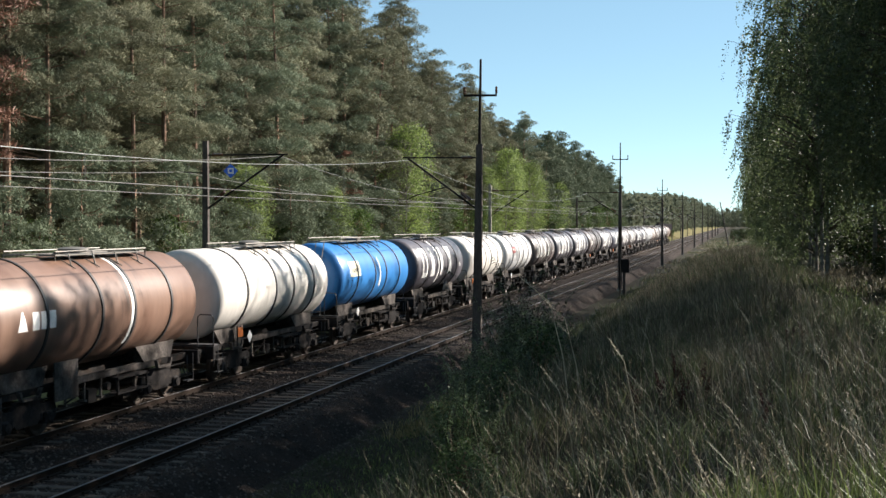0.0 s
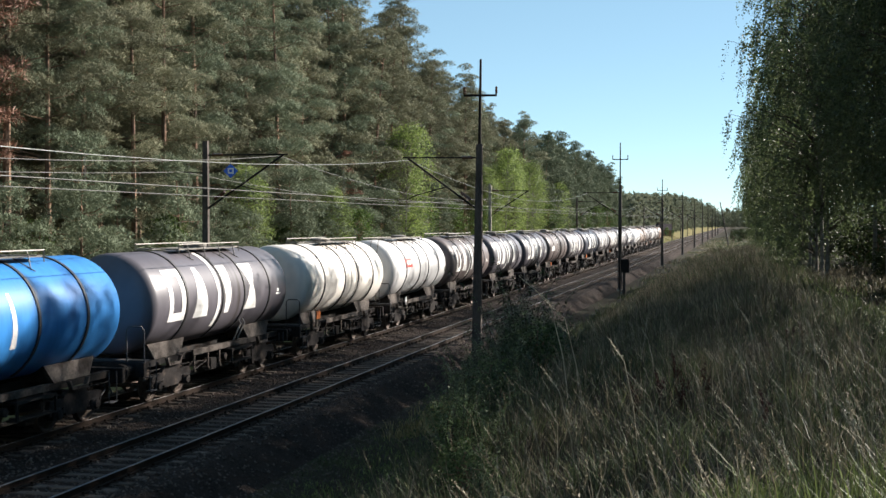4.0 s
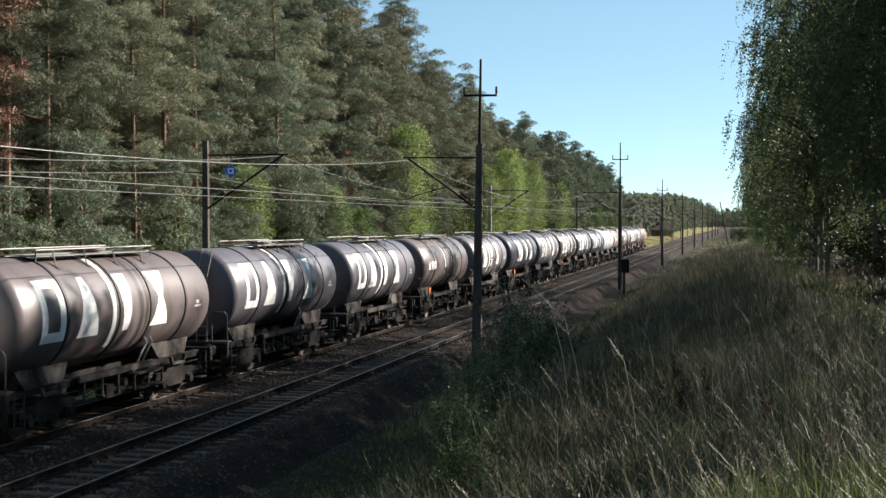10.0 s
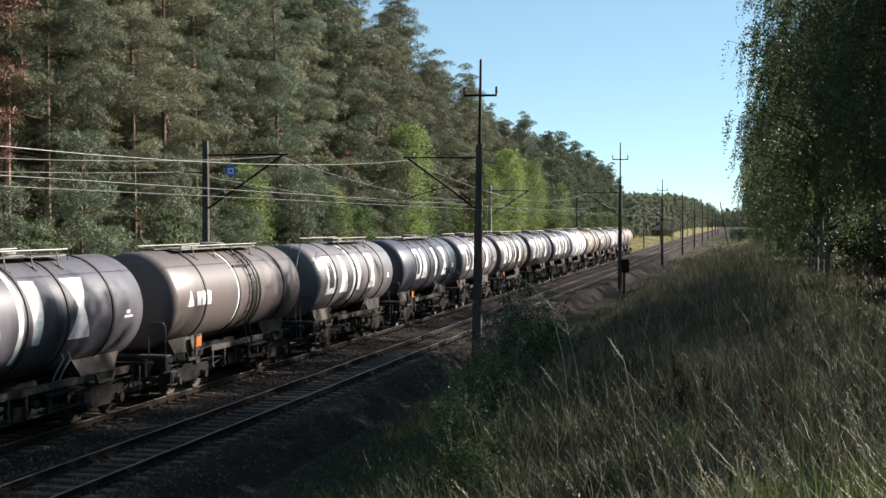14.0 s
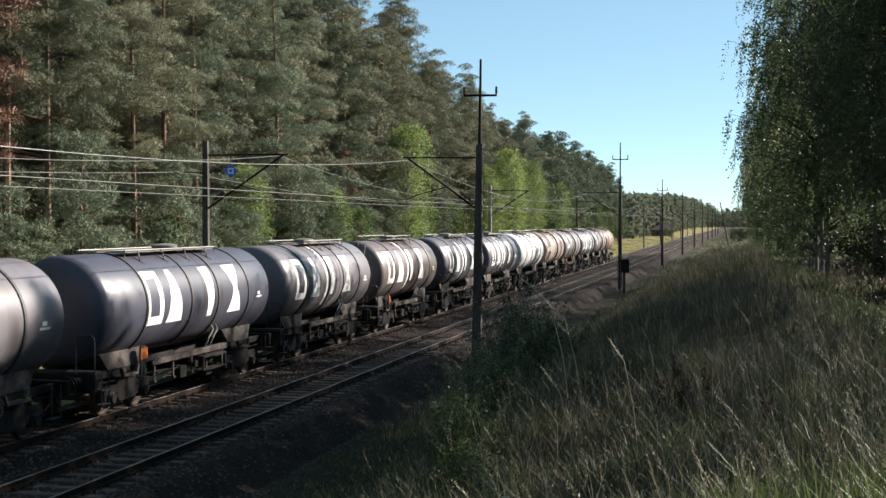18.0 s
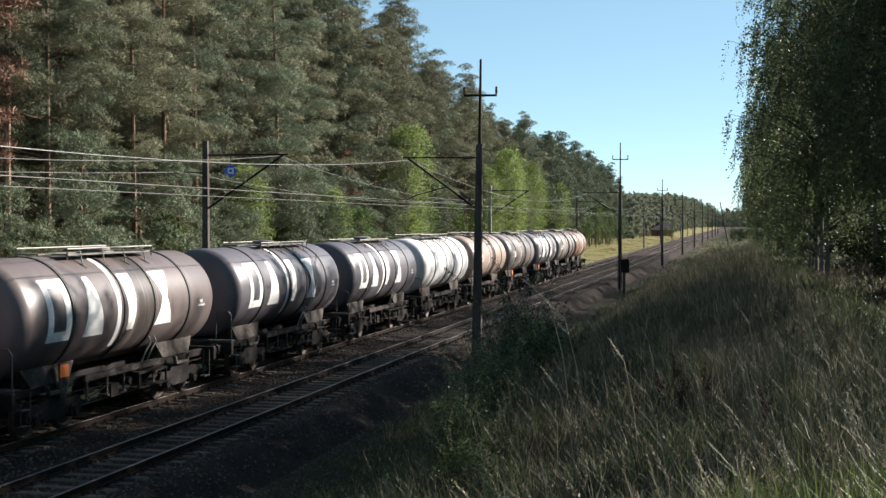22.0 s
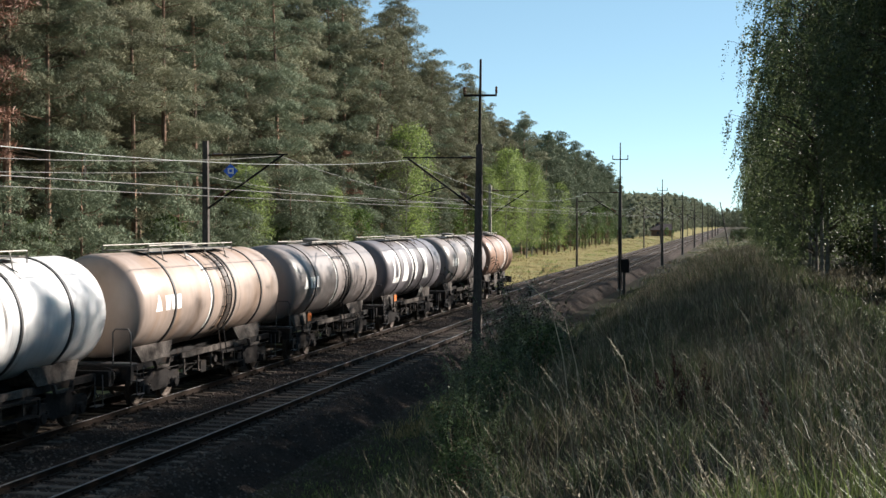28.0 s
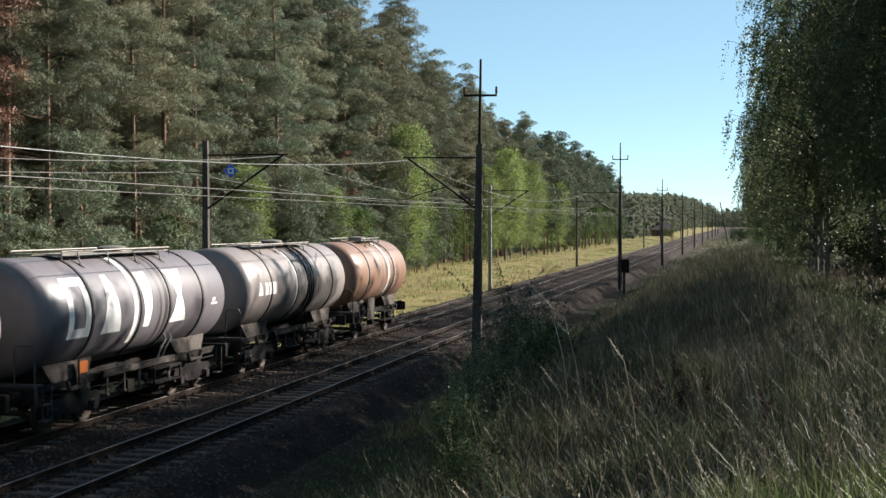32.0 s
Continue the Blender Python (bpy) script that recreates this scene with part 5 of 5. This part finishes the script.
SHOOTS = [shoots("shoot_clump", 3.5, 24, s, 0.2, "leaf_bush") for s in (72, 73, 74)]
for i, (x, y, s) in enumerate((
        (-5.3, 29.6, 1.2), (-5.0, 28.0, 0.85), (-5.5, 30.8, 1.05), (-5.6, 27.4, 0.66), (-5.0, 25.6, 0.66), (-4.6, 26.6, 0.75), (-5.8, 29.4, 0.72), (-5.9, 31.6, 0.8), (-5.3, 25.2, 0.6), (-6.1, 33.2, 0.72),
        (-4.5, 20.5, 0.62), (-4.8, 22.5, 0.66), (-4.1, 18.5, 0.52), (-3.8, 16.8, 0.48), (-5.1, 24.0, 0.62), (-4.3, 24.4, 0.55), (-4.6, 23.4, 0.55), (-3.8, 22.0, 0.45), (-4.1, 20.6, 0.45), (-3.4, 19.2, 0.4),
        (-3.7, 17.6, 0.4), (-3.0, 16.2, 0.34), (-3.2, 14.8, 0.34), (-2.7, 13.2, 0.3), (-2.3, 12.0, 0.27), (-1.7, 11.2, 0.22), (-4.4, 33.0, 0.6), (-5.2, 35.0, 0.7), (-5.5, 33.0, 0.8), (-4.7, 31.0, 0.7), (-5.8, 36.5, 0.7), (0.6, 19.0, 0.2), (1.3, 20.5, 0.22), (2.0, 22.5, 0.24), (1.0, 23.0, 0.2), (1.8, 25.0, 0.24), (2.6, 26.5, 0.26), (0.9, 26.5, 0.22),
        (1.6, 28.5, 0.26), (2.6, 30.0, 0.28), (0.4, 29.5, 0.24), (1.5, 17.6, 0.18), (-0.2, 22.0, 0.2), (-0.4, 25.5, 0.22), (2.3, 33.0, 0.28))):
    clump = tagged(new("shoot_clump"), "clump of arching green shoots with long narrow leaves", "shrub", "leafy shoots on the bank")
    clump.matrix_basis = pose(x, y, float(height(x, y)), 0, 0, rt.uniform(0, 360)) @ Matrix.Diagonal((s, s, s, 1))
    tagged(part("stem", SHOOTS[i % 3][0], clump), kind="stuff")
    tagged(part("foliage", SHOOTS[i % 3][1], clump), kind="stuff")


def blades(r, x, y, h, w, lean, k=3):
    """Bent grass blades standing on the ground, as strips of quads."""
    n_ = len(x)
    a = r.uniform(0, 2 * math.pi, n_)
    z = height(x, y) - 0.03
    d = np.stack([np.cos(a), np.sin(a)], 1) * (lean * r.uniform(0.2, 1.0, n_) * h)[:, None] + np.array([-0.05, -0.02]) * h[:, None]
    b = a + r.uniform(0.6, 2.5, n_)
    s = np.stack([np.cos(b), np.sin(b)], 1)
    rows = []
    for i in range(k + 1):
        t = i / k
        c = np.stack([x, y], 1) + d * t ** 1.8
        zz = z + h * t * (1 - 0.18 * t)
        ww = (w * (1 - t) ** 0.7 + 0.0012)[:, None]
        rows.append(np.concatenate([c - s * ww, zz[:, None]], 1))
        rows.append(np.concatenate([c + s * ww, zz[:, None]], 1))
    v_ = np.stack(rows, 1).reshape(-1, 3)
    q = np.array([(2 * i, 2 * i + 1, 2 * i + 3, 2 * i + 2) for i in range(k)])
    f_ = (q[None] + (2 * k + 2) * np.arange(n_)[:, None, None]).reshape(-1, 4)
    return v_, f_


def patch(name, label, seed, count, x0, x1, y0, y1, h0, h1, w0, w1, lean, mat, power=1.6, clump=0.25):
    r = np.random.default_rng(seed)
    seeds = count // 34
    py = y0 + (y1 - y0) * r.random(seeds) ** power
    px = r.uniform(x0, x1, seeds)
    k = r.integers(0, seeds, count)
    x, y = px[k] + r.normal(0, clump, count), py[k] + r.normal(0, clump, count)
    tone = r.uniform(0.6, 1.25, seeds)[k]
    h = r.uniform(h0, h1, count) * tone
    v_, f_ = blades(r, x, y, h, r.uniform(w0, w1, count), lean, 3 if y0 < 10 else 2)
    return tagged(new(name, raw(name, v_, f_, M[mat])), label, "grass", kind="stuff")


patch("tall_grass", "shaded green tall grass on the bank", 101, 28000, -7.0, 3.5, 6.5, 34, 0.3, 0.75, 0.004, 0.008, 0.85, "grass_green")
patch("dry_grass", "straw-coloured dry grass on the bank", 102, 11000, -6.4, 2.2, 6.5, 42, 0.4, 1.0, 0.0025, 0.0055, 0.85, "grass_dry")
patch("brown_grass", "withered brown grass tangle on the bank", 107, 15000, -6.6, 2.5, 6.5, 45, 0.3, 0.75, 0.003, 0.006, 1.0, "grass_brown", 1.5)
patch("short_grass", "short green grass of the verge and slope", 108, 20000, -8.8, 6.5, 8, 50, 0.08, 0.25, 0.004, 0.009, 0.8, "grass_green", 1.3, 0.35)
# Pale straw colour lifts the crest in place of sunlight.
patch("bank_grass", "mixed grass along the bank, coloured pale as if sunlit", 103, 11000, -7.5, 1.5, 34, 130, 0.35, 0.8, 0.010, 0.022, 0.5, "grass_dry", 1.4, 0.5)
patch("verge_grass", "green grass on the verge", 104, 24000, -8.6, 3.0, 34, 130, 0.25, 0.6, 0.010, 0.024, 0.5, "grass_green", 1.4, 0.5)
patch("verge_straw", "pale straw stalks on the verge", 109, 9000, -7.5, 1.5, 34, 130, 0.5, 0.9, 0.006, 0.014, 0.5, "grass_dry", 1.4, 0.5)
patch("path_grass", "short green grass of the path beside the birches", 110, 24000, 1.0, 8.5, 22, 130, 0.08, 0.3, 0.012, 0.026, 0.7, "grass_green", 1.4, 0.7)
patch("path_straw", "withered short grass under the birches", 111, 6000, 2.5, 9.0, 30, 130, 0.1, 0.4, 0.010, 0.022, 0.7, "grass_brown", 1.4, 0.7)
patch("far_verge_grass", "yellow-green grass on the far verge", 112, 12000, -9.3, 12.0, 125, 460, 0.2, 0.6, 0.03, 0.07, 0.6, "grass_green", 1.2, 1.0)
patch("far_verge_straw", "pale dry grass on the far verge", 113, 12000, -9.3, 12.0, 125, 460, 0.2, 0.6, 0.03, 0.07, 0.6, "grass_dry", 1.2, 1.0)
patch("slope_weeds", "sparse yellow-green tufts at the foot of the bank", 114, 7000, -9.6, -7.0, 20, 60, 0.06, 0.2, 0.004, 0.01, 0.8, "leaf_bright", 1.2, 0.3)
patch("creeping_grass", "low green grass creeping into the ballast edge", 119, 9000, -10.0, -6.8, 17, 46, 0.05, 0.22, 0.004, 0.010, 0.8, "grass_green", 1.3, 0.28)
# Golden colour stands in for a pool of sun beside the ballast.
patch("foot_grass", "grass at the foot of the bank, coloured golden as a sun patch", 116, 2600, -9.3, -8.0, 33, 40, 0.15, 0.45, 0.006, 0.014, 0.6, "grass_gold", 1.0, 0.3)
# Brighter blades paint the sunlit patches onto the path.
patch("path_moss", "short grass of the trodden path, coloured bright as sun patches", 117, 7000, 1.2, 3.6, 33, 53, 0.04, 0.14, 0.012, 0.024, 0.8, "leaf_bright", 1.0, 0.45)
patch("fern_brown", "withered russet grass under the birches", 118, 7000, 2.6, 8.0, 47, 66, 0.15, 0.45, 0.010, 0.02, 0.8, "grass_dry", 1.0, 0.5)
patch("meadow_grass", "sunlit yellow-green meadow grass beyond the tracks", 105, 32000, -40, -20.4, 45, 520, 0.15, 0.42, 0.016, 0.034, 0.5, "grass_gold", 1.5, 0.8)
patch("meadow_green", "sunlit green meadow grass beyond the tracks", 106, 6000, -40, -20.4, 45, 420, 0.2, 0.5, 0.02, 0.045, 0.5, "leaf_bright", 1.5, 0.8)

patch("reed_grass", "broad green grass blades at the top of the bank, coloured as sunlit", 115, 1800, -0.3, 2.0, 7.4, 11.5, 0.45, 1.0, 0.005, 0.010, 0.5, "grass_sunlit", 1.0, 0.22)

# tall flowering grass stalks with seed heads, and a few leafy weeds
r = np.random.default_rng(120)
ST = []
for k in range(3):
    me = Mesh()
    h_ = 1.0
    me.tube([(0, 0, -0.05), (0.03, 0, 0.4), (0.10, 0.02, 0.8), (0.22 + 0.05 * k, 0.03, h_)], [0.0045, 0.004, 0.0032, 0.002], 4, False)
    for i in range(26):
        q = i / 26
        c = Vector((0.13 + (0.11 + 0.05 * k) * q, 0.025, 0.83 + 0.19 * q))
        d_ = Vector((r.normal(0, 1), r.normal(0, 1), 0.9)).normalized() * 0.035 * (1 - 0.6 * q)
        s_ = Vector((r.normal(0, 1), r.normal(0, 1), r.normal(0, 1))).normalized() * 0.006
        me.add([c, c + d_ * 0.5 + s_, c + d_, c + d_ * 0.5 - s_], [(0, 1, 2, 3)])
    ST.append(me.data("stalk", M["grass_dry"]))
REED = []
for d in ST:
    REED.append(d.copy())
    REED[-1].materials[0] = M["reed"]
for i in range(270):
    y = 7.0 + 24 * r.random() ** 1.6
    x = r.uniform(-4.6, 2.2)
    o = tagged(new("grass_stalk", (ST, REED)[i % 4 == 0][i % 3]), "tall dry grass stalk with a feathery seed head", "grass stalk", "seed-headed grass stalks")
    s_ = r.uniform(0.75, 1.2)
    o.matrix_basis = pose(x, y, float(height(x, y)), r.normal(0, 7), r.normal(0, 7), r.uniform(90, 270)) @ Matrix.Diagonal((s_, s_, s_, 1))
for x, y, s_, a in ((-2.75, 20.6, 2.25, 170), (-2.5, 20.2, 1.9, 160), (-2.35, 19.4, 1.7, 200), (-3.6, 39.5, 1.6, 250), (-1.3, 16.5, 1.5, 140), (0.9, 9.6, 1.25, 100), (-0.7, 13.0, 1.35, 170), (-1.9, 15.0, 1.5, 190), (0.2, 14.5, 1.3, 120)):
    o = tagged(new("reed_stalk", REED[int(y) % 3]), "very tall pale reed stalk rising above the grass", "grass stalk", "tall reed stalks")
    o.matrix_basis = pose(x, y, float(height(x, y)), 0, 4, a) @ Matrix.Diagonal((s_, s_, s_, 1))
DOCK = Mesh()
for i in range(4):
    a = i * 1.7
    DOCK.tube([(0, 0, -0.05), (0.05 * math.cos(a), 0.05 * math.sin(a), 0.5), (0.13 * math.cos(a), 0.13 * math.sin(a), 0.95 - 0.1 * i)], [0.006, 0.005, 0.003], 4, False)
    for j in range(70):
        q = 0.4 + 0.6 * r.random()
        c = Vector((0.13 * q ** 1.6 * math.cos(a), 0.13 * q ** 1.6 * math.sin(a), (0.95 - 0.1 * i) * q)) + Vector(r.normal(0, 0.022, 3))
        u_, w_ = Vector(r.normal(0, 0.012, 3)), Vector(r.normal(0, 0.012, 3))
        DOCK.add([c - u_, c + w_, c + u_, c - w_], [(0, 1, 2, 3)])
dock_mesh = DOCK.data("dock_plant", M["dock"])
for x, y in ((-1.5, 18.6), (-1.2, 19.3), (-0.8, 18.2), (-1.0, 20.4), (-0.5, 19.4), (0.9, 24.0), (1.2, 25.5), (-1.7, 20.2), (0.3, 16.0)):
    o = tagged(new("dock_plant", dock_mesh), "withered dark red-brown dock plant among the grass", "weed", "withered docks")
    s_ = r.uniform(0.55, 0.8)
    o.matrix_basis = pose(x, y, float(height(x, y)), 0, 0, r.uniform(0, 360)) @ Matrix.Diagonal((s_, s_, s_, 1))
for x, y, a in ((-2.35, 12.6, 20), (-1.7, 11.3, 70)):
    me = Mesh().add([(-0.04, -0.03, 0), (0.045, -0.035, 0.012), (0.05, 0.03, 0.0), (-0.03, 0.035, 0.018), (0.005, 0, 0.03)], [(0, 1, 4), (1, 2, 4), (2, 3, 4), (3, 0, 4)])
    o = tagged(new("paper_scrap", me.data("paper_scrap", M["paper"])), "crumpled white paper scrap caught in the grass", "litter")
    o.matrix_basis = pose(x, y, float(height(x, y)) + 0.45, 50, 10, a)


def motions():
    """The train rolls past at one speed, and its wheels turn with it."""
    for ob, u, cyl in MOVING:
        walk(ob, [(t, pose(FAR_X, PER * (u - SPEED * t) - BACK - cyl / 2, 0)) for t in (0, 8, 16, 24, 32)])
    turn = PER * SPEED / 0.46
    steps = 480
    first = {}
    for ob, wy in WHEELS:
        if wy not in first:
            walk(ob, [(32 * i / steps, Matrix.Translation((0, wy, 0.46)) @ Matrix.Rotation(turn * 32 * i / steps, 4, "X")) for i in range(steps + 1)])
            first[wy] = ob.animation_data
        else:
            ob.rotation_mode = "QUATERNION"
            keys = ob.animation_data_create()
            keys.action = first[wy].action
            keys.action_slot = first[wy].action_slot


motions()
